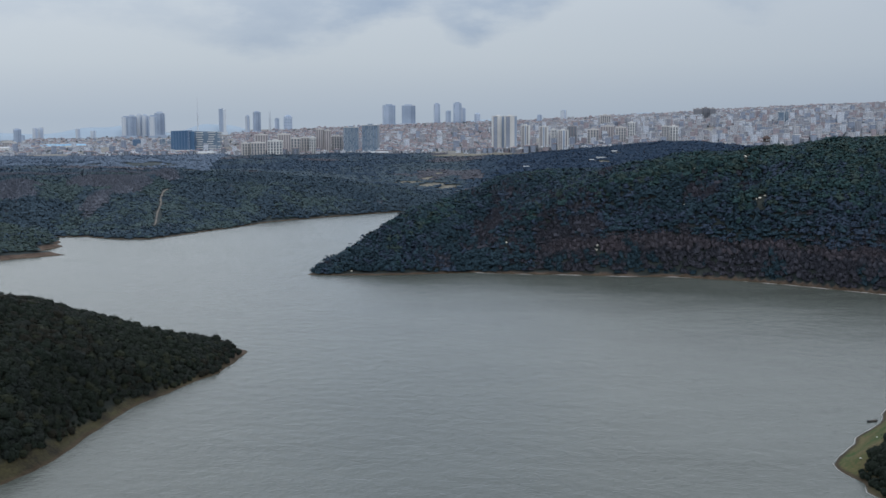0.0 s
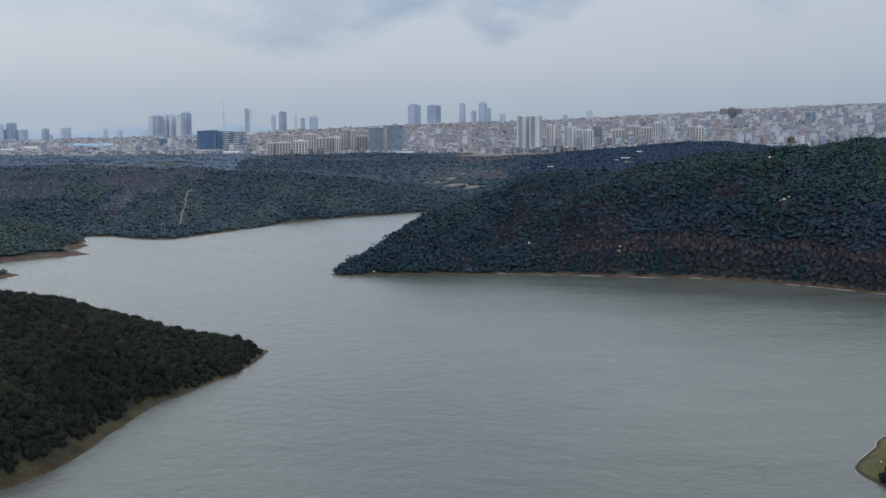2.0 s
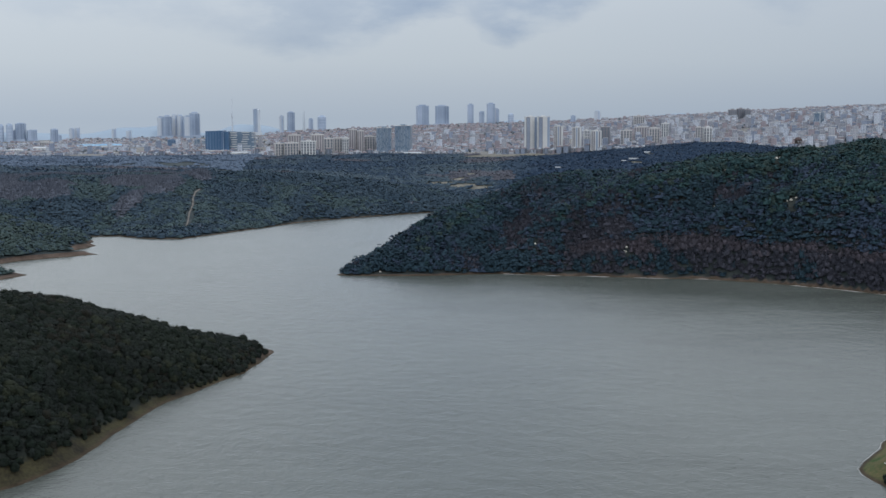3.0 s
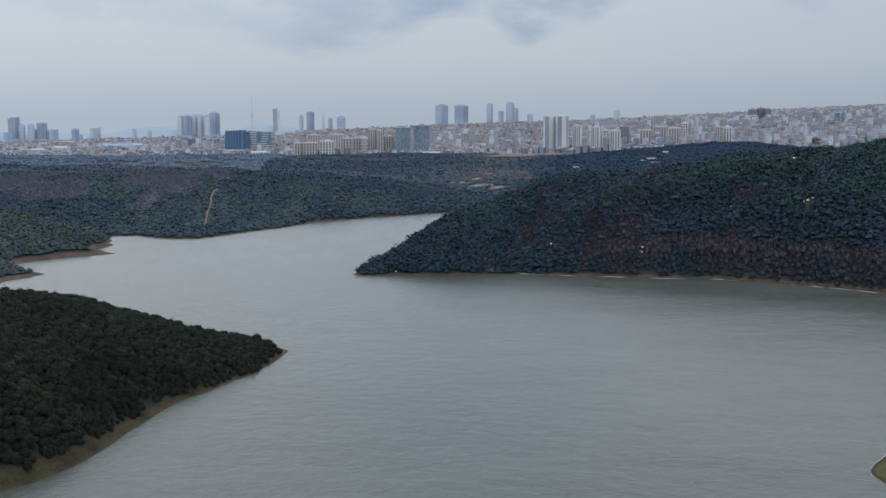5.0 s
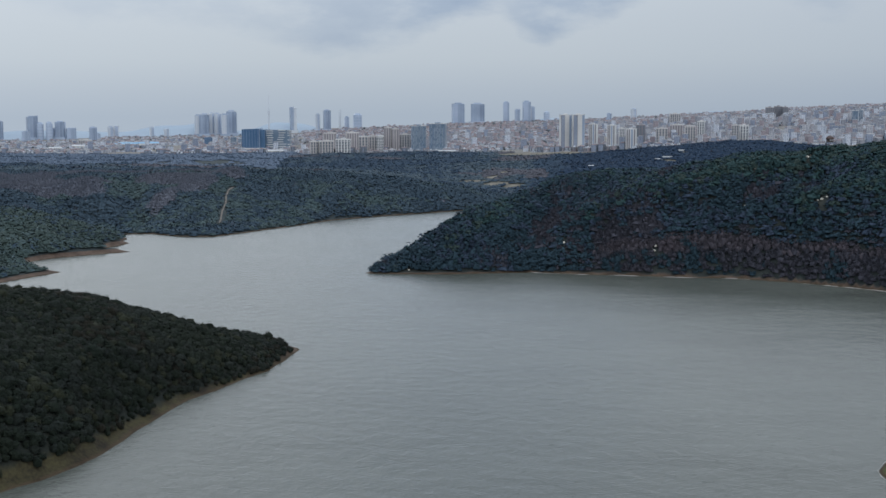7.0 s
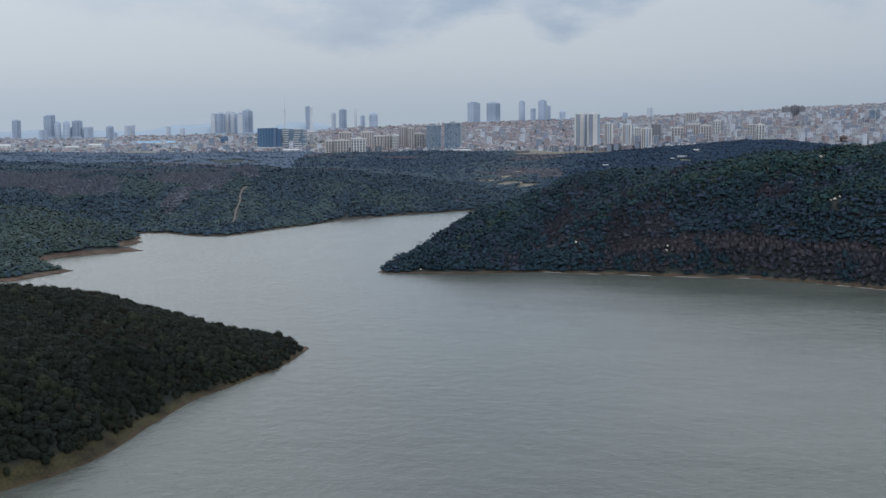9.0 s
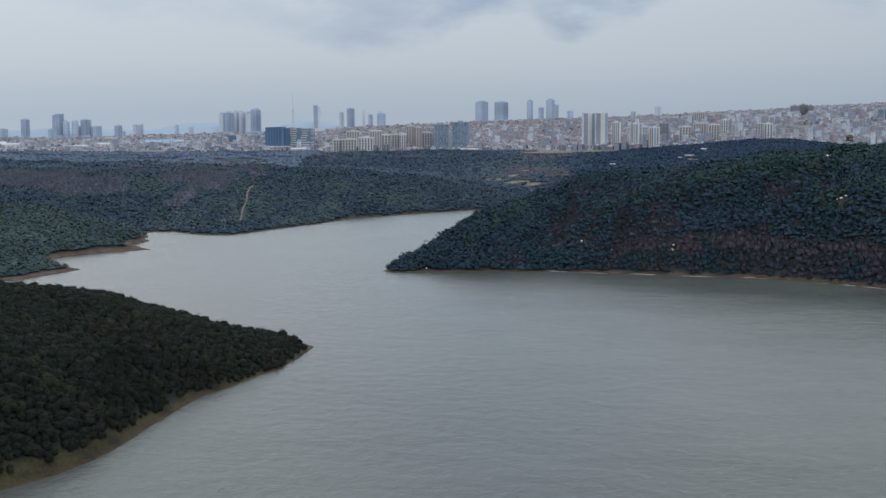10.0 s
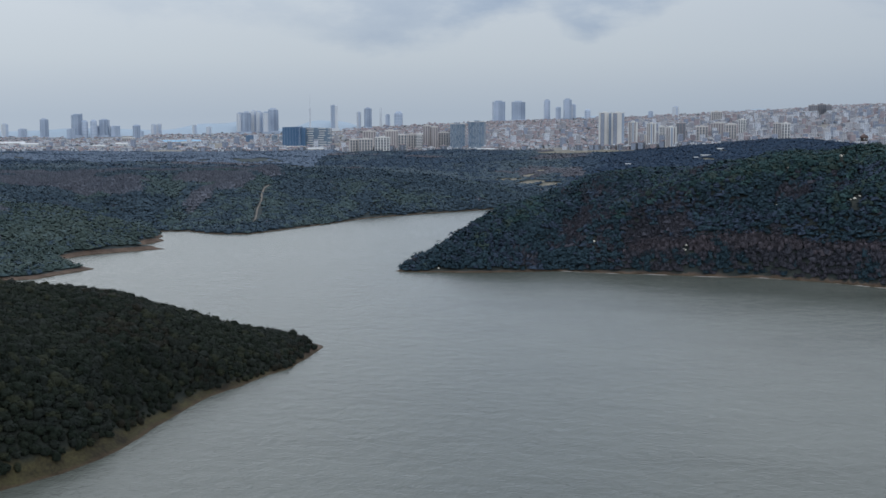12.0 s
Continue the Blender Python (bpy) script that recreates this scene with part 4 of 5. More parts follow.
# ---- the city ----
def houses(name, x, y, z, wide, deep, tall, turn, mat_pick, hip, label, mats, roofs):
    """Many plain apartment blocks in one mesh: four walls with window bays in the material, eaves and a hipped or flat roof."""
    n = len(x)
    cx, cy = np.array([-1, 1, 1, -1]) / 2, np.array([-1, -1, 1, 1]) / 2
    c, s = np.cos(turn)[:, None], np.sin(turn)[:, None]

    def ring(k, h):
        lx, ly = cx * wide[:, None] * k, cy * deep[:, None] * k
        return np.stack([x[:, None] + lx * c - ly * s, y[:, None] + lx * s + ly * c, np.repeat((z + h)[:, None], 4, 1)], -1)

    low, top, eave = ring(1.0, -6 + 0 * tall), ring(1.0, tall), ring(1.07, tall + 0.05)
    ridge = ring(np.where(hip, 0.25, 0.96)[:, None], tall + np.where(hip, 2.6, 1.0))
    walls = np.stack([low, np.roll(low, -1, 1), np.roll(top, -1, 1), top], 2)
    slopes = np.stack([eave, np.roll(eave, -1, 1), np.roll(ridge, -1, 1), ridge], 2)
    quads = np.concatenate([walls, slopes, ridge[:, None], eave[:, None, ::-1]], 1).reshape(-1, 3)
    me = polygons(name, quads, np.arange(len(quads)).reshape(-1, 4))
    idx = np.concatenate([np.repeat(mat_pick[:, None], 4, 1), np.repeat((len(mats) + np.where(hip, 0, 1))[:, None], 6, 1)], 1)
    me.polygons.foreach_set("material_index", idx.ravel().astype(np.int32))
    uv = np.zeros((n, 10, 4, 2))
    for k in range(4):
        span = wide if k % 2 == 0 else deep
        uv[:, k, 1:3, 0] = span[:, None]
        uv[:, k, 2:, 1] = (tall + 6)[:, None]
    me.uv_layers.new(name="UVMap").uv.foreach_set("vector", uv.astype(np.float32).ravel())
    ob = new(name, me)
    for m in (*mats, *roofs):
        ob.data.materials.append(m)
    return tagged(ob, label, "houses", kind="stuff")


def plots(gap, seed):
    r = np.random.default_rng(seed)
    gx, gy = np.meshgrid(np.arange(-2300, 1900, gap), np.arange(2600, 4880, gap * 1.15))
    x = (gx + r.uniform(-0.25, 0.25, gx.shape) * gap).ravel()
    y = (gy + r.uniform(-0.3, 0.3, gx.shape) * gap).ravel()
    az = np.degrees(np.arctan2(x, y))
    keep = (town(x, y) > 25) & (np.hypot(x, y) < 4850) & (az > -27.5) & (az < 24) & (fractal(x, y, 170, 91) < np.where(az < -9.5, 0.25, 0.7))
    return x[keep], y[keep], r


x, y, r5 = plots(16.0, 71)
n = len(x)
z = land(x, y)
flats = r5.random(n) < 0.03
# low houses on the western plain, taller blocks up the eastern slope
east_side = np.clip((x / y - 0.04) / 0.06, 0, 1)
flats = flats | (r5.random(n) < 0.13 * east_side)
wide, deep = r5.choice([6, 8, 11, 18], n, p=[0.3, 0.36, 0.26, 0.08]) * r5.uniform(0.85, 1.15, n), r5.uniform(8, 13, n)
tall = np.where(flats, r5.uniform(18, 28, n), r5.choice([5, 6.5, 8, 10, 13], n, p=[0.2, 0.28, 0.28, 0.18, 0.06]) * (0.85 + 0.35 * east_side))
tall = tall * np.where(np.hypot(x, y) > 4250, 0.7, 1.0) * np.where(flats & (np.hypot(x, y) > 3900), 0.6, 1.0)
flats = flats & (np.hypot(x, y) < 3900)
wide = np.where(flats, np.maximum(wide, 11), wide)
turn = 0.6 * value_noise(x, y, 260, 55) + r5.choice([0, math.pi / 2], n)
# the plots nearest to the lake carry houses of their own
front = np.argsort(town(x, y))[:230]
edge_plots = [(float(x[i]), float(y[i]), math.degrees(turn[i])) for i in front]
rest = r5.random(n) < 0.86
rest[front] = False
x, y, z, wide, deep, tall, turn, flats = (v[rest] for v in (x, y, z, wide, deep, tall, turn, flats))
n = len(x)
# white and grey walls are favoured in the west to paint in the haze
west = (x / y < -0.17) & (r5.random(n) < 0.7)
pick = np.where(west, r5.choice(3, n, p=[0.15, 0.5, 0.35]), r5.choice(5, n, p=[0.2, 0.27, 0.23, 0.15, 0.15]))
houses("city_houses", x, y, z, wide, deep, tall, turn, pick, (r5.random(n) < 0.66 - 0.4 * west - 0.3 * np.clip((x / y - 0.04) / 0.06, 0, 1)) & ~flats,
       "dense pale apartment houses with red tiled roofs on the slopes", HAZY_WALLS, [ROOF_TILE, ROOF_FLAT])
# trees between the houses
tx, ty, r6 = plots(30, 72)
keep = r6.random(len(tx)) < 0.8
tx, ty = tx[keep] + 12, ty[keep] + 14
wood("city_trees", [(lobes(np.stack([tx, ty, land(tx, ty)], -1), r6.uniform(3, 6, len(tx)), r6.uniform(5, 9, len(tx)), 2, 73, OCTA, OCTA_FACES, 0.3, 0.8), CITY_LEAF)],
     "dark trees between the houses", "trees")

# ---- towers and blocks that stand out of the city ----
def box(bm, x0, x1, y0, y1, z0, z1, lean=0.0, slant=0.0):
    """A box; lean shifts its top in x, slant lifts the top's +x side."""
    low = [bm.verts.new(p) for p in ((x0, y0, z0), (x1, y0, z0), (x1, y1, z0), (x0, y1, z0))]
    top = [bm.verts.new(p) for p in ((x0 + lean, y0, z1), (x1 + lean, y0, z1 + slant), (x1 + lean, y1, z1 + slant), (x0 + lean, y1, z1))]
    bm.faces.new(low[::-1])
    bm.faces.new(top)
    for k in range(4):
        bm.faces.new((low[k], low[(k + 1) % 4], top[(k + 1) % 4], top[k]))


def box_part(name, dims, mat, parent, label="", lean=0.0, slant=0.0):
    bm = bmesh.new()
    box(bm, *dims, lean, slant)
    return part(name, bm, mat, parent, label)


def drum(bm, rad, z0, z1, sides=14, top_rad=None):
    tube(bm, (0, 0, z0), (0, 0, z1), rad, rad if top_rad is None else top_rad, sides)


# ---- the lookout on the hill's crest ----
def lookout_tower(x, y):
    """A timber lookout: splayed legs, two decks with rails, a small cabin and a domed roof."""
    top = tagged(new("lookout_tower"), "brown timber lookout tower with a domed roof above the wooded crest", "tower")
    top.matrix_basis = pose(x, y, float(land(x, y)), 0, 0, 18)
    corners = [(-1, -1), (1, -1), (1, 1), (-1, 1)]
    for cx, cy in corners:
        bm = bmesh.new()
        tube(bm, (cx * 2.6, cy * 2.6, -0.5), (cx * 1.7, cy * 1.7, 11.2), 0.22, 0.16, 8)
        part("leg", bm, TIMBER, top)
    for level in (1.0, 4.0):
        for k, (cx, cy) in enumerate(corners):
            dx, dy = corners[(k + 1) % 4]
            r0, r1 = 2.6 - 0.077 * level, 2.6 - 0.077 * (level + 3)
            bm = bmesh.new()
            tube(bm, (cx * r0, cy * r0, level), (dx * r1, dy * r1, level + 3), 0.1, 0.1, 5)
            part("brace", bm, TIMBER, top)
    for z, half in ((7.2, 2.7), (10.0, 3.1)):
        deck = box_part("deck", (-half, half, -half, half, z, z + 0.25), TIMBER, top)
        for k, (cx, cy) in enumerate(corners):
            dx, dy = corners[(k + 1) % 4]
            bm = bmesh.new()
            tube(bm, (cx * half * 0.97, cy * half * 0.97, z + 1.1), (dx * half * 0.97, dy * half * 0.97, z + 1.1), 0.07, 0.07, 5)
            tube(bm, (cx * half * 0.97, cy * half * 0.97, z + 0.2), (cx * half * 0.97, cy * half * 0.97, z + 1.15), 0.07, 0.07, 5)
            part("rail", bm, TIMBER, deck)
    cabin = box_part("cabin", (-1.9, 1.9, -1.9, 1.9, 10.26, 12.6), TIMBER, top)
    for u in (-0.95, 0.95):
        box_part("window", (u - 0.6, u + 0.6, -1.98, -1.91, 11.2, 12.2), ROOF_PALE, cabin)
    box_part("sign_board", (-1.2, 1.4, -2.85, -2.75, 7.6, 8.4), ROOF_PALE, top, "pale board on the lower deck")
    bm = bmesh.new()
    for (r0, z0), (r1, z1) in zip([(3.3, 12.5), (3.1, 13.3), (2.4, 14.2), (1.2, 14.9)], [(3.1, 13.3), (2.4, 14.2), (1.2, 14.9), (0.15, 15.3)]):
        drum(bm, r0, z0, z1, 14, r1)
    part("roof", bm, TIMBER_RED, top, "weathered red-brown domed roof")


lookout_tower(259, 997)

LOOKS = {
    "F": ("office_tower", "glass office tower on the skyline, tinted blue-grey with haze", GLASS_HAZED, GLASS_GREY),
    "D": ("office_tower", "dark blue-grey glass tower on the hazy skyline", GLASS_GREY, GLASS_HAZED),
    "P": ("office_tower", "glass tower on the skyline, its colour paled with haze", GLASS_HAZE_PALE, GLASS_HAZED),
    "S": ("office_tower", "slender slanted tower with a dark and a pale side", GLASS_GREY, GLASS_HAZE_PALE),
    "R": ("office_tower", "round-topped blue-grey tower on the skyline", GLASS_HAZED, GLASS_GREY),
    "N": ("mast", "thin pale twin mast on the skyline", GLASS_HAZE_PALE, GLASS_HAZE_PALE),
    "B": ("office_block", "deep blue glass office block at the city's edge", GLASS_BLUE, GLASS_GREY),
    "H": ("office_block", "dark glass block with stepped white terrace bands", GLASS_TEAL, CONCRETE),
    "G": ("residential_tower", "teal glass tower with pale vertical stripes", GLASS_TEAL, TOWER_PALE),
    "M": ("apartment_block", "cream apartment block with dark window strips", CONCRETE_TAN, WINDOW),
    "W": ("apartment_block", "white apartment block with dark window strips", CONCRETE, WINDOW),
    "T": ("residential_tower", "tan tower with brown window strips", CONCRETE_TAN, CONCRETE_BROWN),
    "C": ("residential_tower", "tall grey and white tower with a dark flank", CONCRETE, GLASS_GREY),
    "V": ("residential_tower", "slim white tower with tan window strips", CONCRETE, GLASS_GREY),
    "K": ("apartment_block", "brown apartment block on the slope", CONCRETE_BROWN, WINDOW),
}


def tower(x, y, wide, top, style, seed):
    r = random.Random(seed)
    name, label, skin, trim = LOOKS[style]
    foot = float(land(x, y)) - 1.5
    h, a, b = top - foot, wide / 2, wide * r.uniform(0.32, 0.45)
    ob = tagged(new(name), label, "tower" if h > 45 else "building", "towers of the city")
    ob.matrix_basis = pose(x, y, foot, 0, 0, math.degrees(math.atan2(-x, y)) + r.uniform(-14, 14))
    if style == "N":
        for side in (-1, 1):
            bm = bmesh.new()
            tube(bm, (side * a * 0.5, 0, 0), (side * a * 0.5, 0, h), 2.6, 0.9, 6)
            part("pole", bm, skin, ob)
        return
    if style == "R":
        bm = bmesh.new()
        drum(bm, a, 0, h * 0.9)
        part("body", bm, skin, ob)
        bm = bmesh.new()
        drum(bm, a * 0.97, h * 0.9, h, 14, a * 0.55)
        part("cap", bm, trim, ob)
        for k in range(4):
            bm = bmesh.new()
            drum(bm, a * 1.02, h * (0.2 + 0.17 * k), h * (0.2 + 0.17 * k) + 1.6)
            part("floor_band", bm, trim, ob)
        return
    if style == "S":
        box_part("body", (-a, a * 0.1, -b, b, 0, h), skin, ob, lean=-1.0, slant=2.5)
        box_part("pale_side", (a * 0.1, a, -b, b, 0, h * 0.96), trim, ob, lean=-1.0, slant=4.0)
        box_part("podium", (-a * 1.5, a * 1.4, -b * 1.3, b * 1.3, 0, h * 0.12), trim, ob)
        return
    if style in "FPD":
        slant = r.choice((0, 0, 0, 0.06, -0.05)) * h
        box_part("body", (-a, a, -b, b, 0, h * 0.955), skin, ob, slant=slant)
        box_part("penthouse", (-a * 0.6, a * 0.55, -b * 0.6, b * 0.6, h * 0.95, h), trim, ob)
        box_part("podium", (-a * 1.35, a * 1.2, -b * 1.4, b * 1.3, 0, h * 0.13), trim, ob)
        # two glass faces, light painted on one and shade on the other, and mullions between
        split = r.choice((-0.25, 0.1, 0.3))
        lit, shaded = (GLASS_HAZE_PALE, GLASS_GREY) if abs(x + 1110) < 80 and r.random() < 0.5 else (GLASS_HAZED, GLASS_GREY)
        box_part("glass_face", (-a * 0.98, a * split, -b - 0.6, -b - 0.01, h * 0.13, h * 0.94), lit if style == "F" else GLASS_GREY if style == "D" else GLASS_HAZE_PALE, ob)
        box_part("glass_face", (a * (split + 0.06), a * 0.98, -b - 0.5, -b - 0.01, h * 0.13, h * 0.94), shaded if style == "F" else GLASS_SHADED if style == "D" else GLASS_HAZED, ob)
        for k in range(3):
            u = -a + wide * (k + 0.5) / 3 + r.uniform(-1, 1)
            box_part("fin", (u - 0.5, u + 0.5, -b - 1.2, -b - 0.62, h * 0.14, h * 0.93), GLASS_HAZED, ob)
        return
    storey = 3.3
    if style == "B":
        box_part("body", (-a, a * 0.55, -b, b, 0, h), skin, ob, slant=1.5)
        box_part("wing", (a * 0.55, a, -b * 0.8, b, 0, h * 0.97), skin, ob)
        box_part("edge_fin", (a * 0.53, a * 0.58, -b - 0.6, -b - 0.01, 0, h), trim, ob)
        box_part("plinth", (-a - 0.4, a + 0.4, -b - 0.5, b + 0.3, 0, 4), CONCRETE, ob)
        for k in range(6):
            u = -a + (k + 0.7) * a * 0.25
            box_part("mullion", (u - 0.25, u + 0.25, -b - 0.3, -b - 0.01, 4, h - 0.5), GLASS_GREY, ob)
        return
    if style == "H":
        box_part("body", (-a, a, -b, b, 0, h), skin, ob, lean=-1.5, slant=-2.0)
        # white terraces step in and out from storey to storey, with a dark slot between
        z = 4.0
        while z < h - 3:
            x0, x1 = -a * r.uniform(0.75, 1.02), -a * r.uniform(0.3, 0.45)
            box_part("white_band", (x0, x1, -b - 1.2, -b - 0.01, z, z + 2.2), trim, ob, "white spandrel band")
            x0, x1 = -a * r.uniform(-0.1, 0.1), a * r.uniform(0.45, 0.75)
            box_part("white_band", (x0, x1, -b - r.uniform(0.6, 2.0), -b - 0.01, z + 1.0, z + 3.0), trim, ob, "white spandrel band")
            if r.random() < 0.7:
                box_part("white_band", (a * 0.8, a * 1.03, -b - 1.0, b + 0.3, z, z + 2.0), trim, ob, "white spandrel band")
            z += storey * 2
        return
    # residential blocks: walls, window strips on two faces, roof rim and lift house
    body = box_part("body", (-a, a, -b, b, 0, h - 2), skin, ob)
    box_part("roof_rim", (-a - 0.4, a + 0.4, -b - 0.4, b + 0.4, h - 2.6, h - 1.4), CONCRETE if style != "K" else CONCRETE_TAN, ob)
    box_part("lift_house", (-a * 0.35, a * 0.3, -b * 0.4, b * 0.4, h - 2, h + 1.0), skin, ob)
    if style == "C":
        # a dusky flank, a bright ribbed middle and a grey flank
        box_part("dark_face", (-a * 0.97, -a * 0.22, -b - 0.3, -b - 0.01, 3, h - 3), CONCRETE_BROWN, body)
        box_part("grey_face", (a * 0.55, a * 0.97, -b - 0.3, -b - 0.01, 3, h - 3), GLASS_GREY, body)
        for u in (-0.15, 0.12, 0.40):
            box_part("pier", (a * u - wide * 0.05, a * u + wide * 0.05, -b - 1.1, -b - 0.02, 0, h - 2.7), CONCRETE, body)
        for u in (-0.80, -0.60, -0.40):
            box_part("window_strip", (a * u - 0.8, a * u + 0.8, -b - 0.6, -b - 0.31, 3, h - 4), trim, body)
        for v in (-0.5, 0.1, 0.6):
            box_part("window_strip", (a + 0.01, a + 0.3, b * v - 1.2, b * v + 1.2, 3, h * 0.92), trim, body)
        return
    if style == "V":
        # white ribs with slim tan window strips, and one wider grey strip painting a slot's shade
        for u, half in ((-0.72, 0.06), (-0.36, 0.06), (0.12, 0.11), (0.62, 0.06)):
            box_part("window_strip", (a * u - wide * half, a * u + wide * half, -b - 0.35, -b - 0.01, 3, h - 3), trim if half > 0.1 else CONCRETE_BROWN, body)
        for u in (-0.95, -0.54, -0.1, 0.38, 0.9):
            box_part("pier", (a * u - wide * 0.03, a * u + wide * 0.03, -b - 0.9, -b - 0.02, 0, h - 2.7), CONCRETE, body)
        return
    count = max(3, round(wide / (6.5 if style != "G" else 3.6)))
    for k in range(count):
        u = -a + wide * (k + 0.5) / count
        half = wide / count * (0.30 if style != "G" else 0.11)
        if style == "G":
            z0 = r.uniform(0, 5)
            while z0 < h - 10:
                z1 = min(z0 + r.uniform(8, 26), h - 2.8)
                box_part("pale_stripe", (u - half, u + half, -b - 0.5, -b - 0.01, z0, z1), trim if r.random() < 0.7 else GLASS_GREY, body)
                z0 = z1 + r.uniform(2, 7)
        else:
            box_part("window_strip", (u - half, u + half, -b - 0.3, -b - 0.01, 4, h - 4), trim, body)
    for v in (-0.5, 0.5):
        box_part("window_strip", (a + 0.01, a + 0.3, b * v - 1.6, b * v + 1.6, 4, h - 4), trim, body)
    if style in "MWK":
        z = 6.0
        while z < h - 5:
            box_part("balcony_band", (-a * 0.98, a * 0.98, -b - 0.55, -b - 0.02, z, z + 0.9), skin, body)
            z += storey * 2


# x, y, width, height of the top, look
SKYLINE = [
    (-1173, 4602, 24, 129, "F"),
    (-1147, 4599, 32, 133, "D"),
    (-1131, 4644, 22, 137, "P"),
    (-1106, 4629, 24, 135, "P"),
    (-1071, 4596, 28, 132, "F"),
    (-1061, 4670, 37, 145, "D"),
    (-832, 4706, 24, 155, "S"),
    (-742, 4732, 15, 131, "P"),
    (-703, 4707, 26, 146, "D"),
    (-631, 4738, 17, 120, "F"),
    (-585, 4703, 32, 131, "R"),
    (-660, 4754, 11, 146, "N"),
    (-207, 4775, 44, 170, "F"),
    (-131, 4758, 52, 169, "D"),
    (-23, 4789, 22, 174, "F"),
    (20, 4739, 19, 145, "F"),
    (55, 4779, 28, 177, "F"),
    (77, 4799, 20, 156, "P"),
    (131, 4758, 22, 136, "R"),
    (-1391, 4068, 22, 87, "D"),
    (-1463, 4466, 19, 88, "P"),
    (-1451, 4491, 19, 89, "P"),
    (-1322, 4509, 15, 85, "P"),
    (-1272, 4524, 17, 78, "P"),
    (355, 4586, 17, 128, "F"),
    (448, 4628, 21, 145, "P"),
    (-1974, 4340, 22, 92, "P"),
    (-1907, 4338, 28, 74, "F"),
    (-1826, 4340, 30, 110, "D"),
    (-1734, 4356, 26, 73, "F"),
    (-1740, 4430, 37, 126, "D"),
    (-1707, 4421, 24, 103, "R"),
    (-1674, 4423, 24, 105, "R"),
    (-1676, 4476, 13, 82, "F"),
    (-1649, 4465, 33, 107, "D"),
    (-1610, 4469, 33, 82, "F"),
    (-1527, 4466, 24, 86, "F"),
    (-1503, 4443, 19, 63, "F"),
    (-1362, 3909, 40, 50, "M"),
]
TOWN_EDGE = [
    (-751, 3612, 66, 84, "B"),
    (-687, 3645, 73, 83, "H"),
    (-932, 3786, 25, 57, "B"),
    (-857, 3804, 16, 60, "G"),
    (-831, 3789, 18, 56, "G"),
    (-469, 2952, 19, 63, "M"),
    (-440, 2952, 34, 64, "M"),
    (-451, 3087, 31, 81, "T"),
    (-399, 2958, 35, 68, "W"),
    (-394, 3084, 30, 82, "T"),
    (-352, 2969, 22, 74, "M"),
    (-332, 2991, 19, 75, "M"),
    (-313, 2983, 15, 75, "W"),
    (-298, 3015, 17, 95, "T"),
    (-280, 3016, 17, 92, "T"),
    (-257, 3029, 25, 78, "M"),
    (-220, 2981, 35, 99, "G"),
    (-173, 2974, 37, 104, "G"),
    (130, 2957, 26, 124, "C"),
    (159, 2935, 27, 124, "C"),
    (195, 2943, 19, 102, "V"),
    (236, 2920, 20, 99, "V"),
    (278, 2886, 25, 91, "V"),
    (309, 2984, 21, 100, "K"),
    (263, 2968, 12, 92, "W"),
]
SLOPE = [
    (354, 2938, 27, 92, "M"),
    (418, 3172, 32, 98, "T"),
    (432, 3029, 25, 96, "M"),
    (464, 3065, 17, 107, "W"),
    (520, 2913, 16, 99, "M"),
    (541, 2920, 19, 99, "W"),
    (780, 3821, 25, 144, "K"),
    (808, 3835, 23, 147, "K"),
    (824, 3811, 16, 145, "K"),
    (890, 3281, 15, 132, "G"),
    (908, 3297, 11, 134, "G"),
    (477, 3669, 30, 126, "M"),
]
for k, row in enumerate(SKYLINE + TOWN_EDGE + SLOPE):
    tower(*row, 900 + k)

# the broadcasting mast beyond the ridge
mast = tagged(new("broadcast_mast"), "slim pale broadcasting tower on a far ridge", "tower")
mast.matrix_basis = pose(-925, 4700, float(land(-925, 4700)) - 1)
tall = 201 - mast.matrix_basis.translation.z
for name, z0, z1, r0, r1 in (("shaft", 0, 0.62, 3.2, 2.2), ("pod", 0.5, 0.6, 4.2, 3.6), ("aerial", 0.62, 1.0, 1.3, 0.5)):
    bm = bmesh.new()
    drum(bm, r0, z0 * tall, z1 * tall, 10, r1)
    part(name, bm, GLASS_HAZE_PALE, mast)


def shed(x, y, wide, deep, high, roof, label, group="halls at the city's edge"):
    """A low works hall with a shallow pitched roof."""
    ob = tagged(new("works_hall"), label, "hall", group)
    ob.matrix_basis = pose(x, y, float(land(x, y)) - 0.3, 0, 0, math.degrees(math.atan2(-x, y)) + 5)
    a, b = wide / 2, deep / 2
    box_part("wall", (-a, a, -b, b, 0, high), CONCRETE, ob)
    bm = bmesh.new()
    pts = [bm.verts.new(p) for p in ((-a - 1, -b - 1, high), (a + 1, -b - 1, high), (a + 1, b + 1, high), (-a - 1, b + 1, high), (-a - 1, 0, high + deep * 0.12), (a + 1, 0, high + deep * 0.12))]
    for q in ((0, 1, 5, 4), (2, 3, 4, 5), (1, 2, 5), (3, 0, 4), (3, 2, 1, 0)):
        bm.faces.new([pts[i] for i in q])
    part("roof", bm, roof, ob)
    for k in range(4):
        u = -a + wide * (k + 0.5) / 4
        box_part("gate", (u - wide * 0.05, u + wide * 0.05, -b - 0.2, -b - 0.01, 0, high * 0.6), GLASS_GREY, ob)


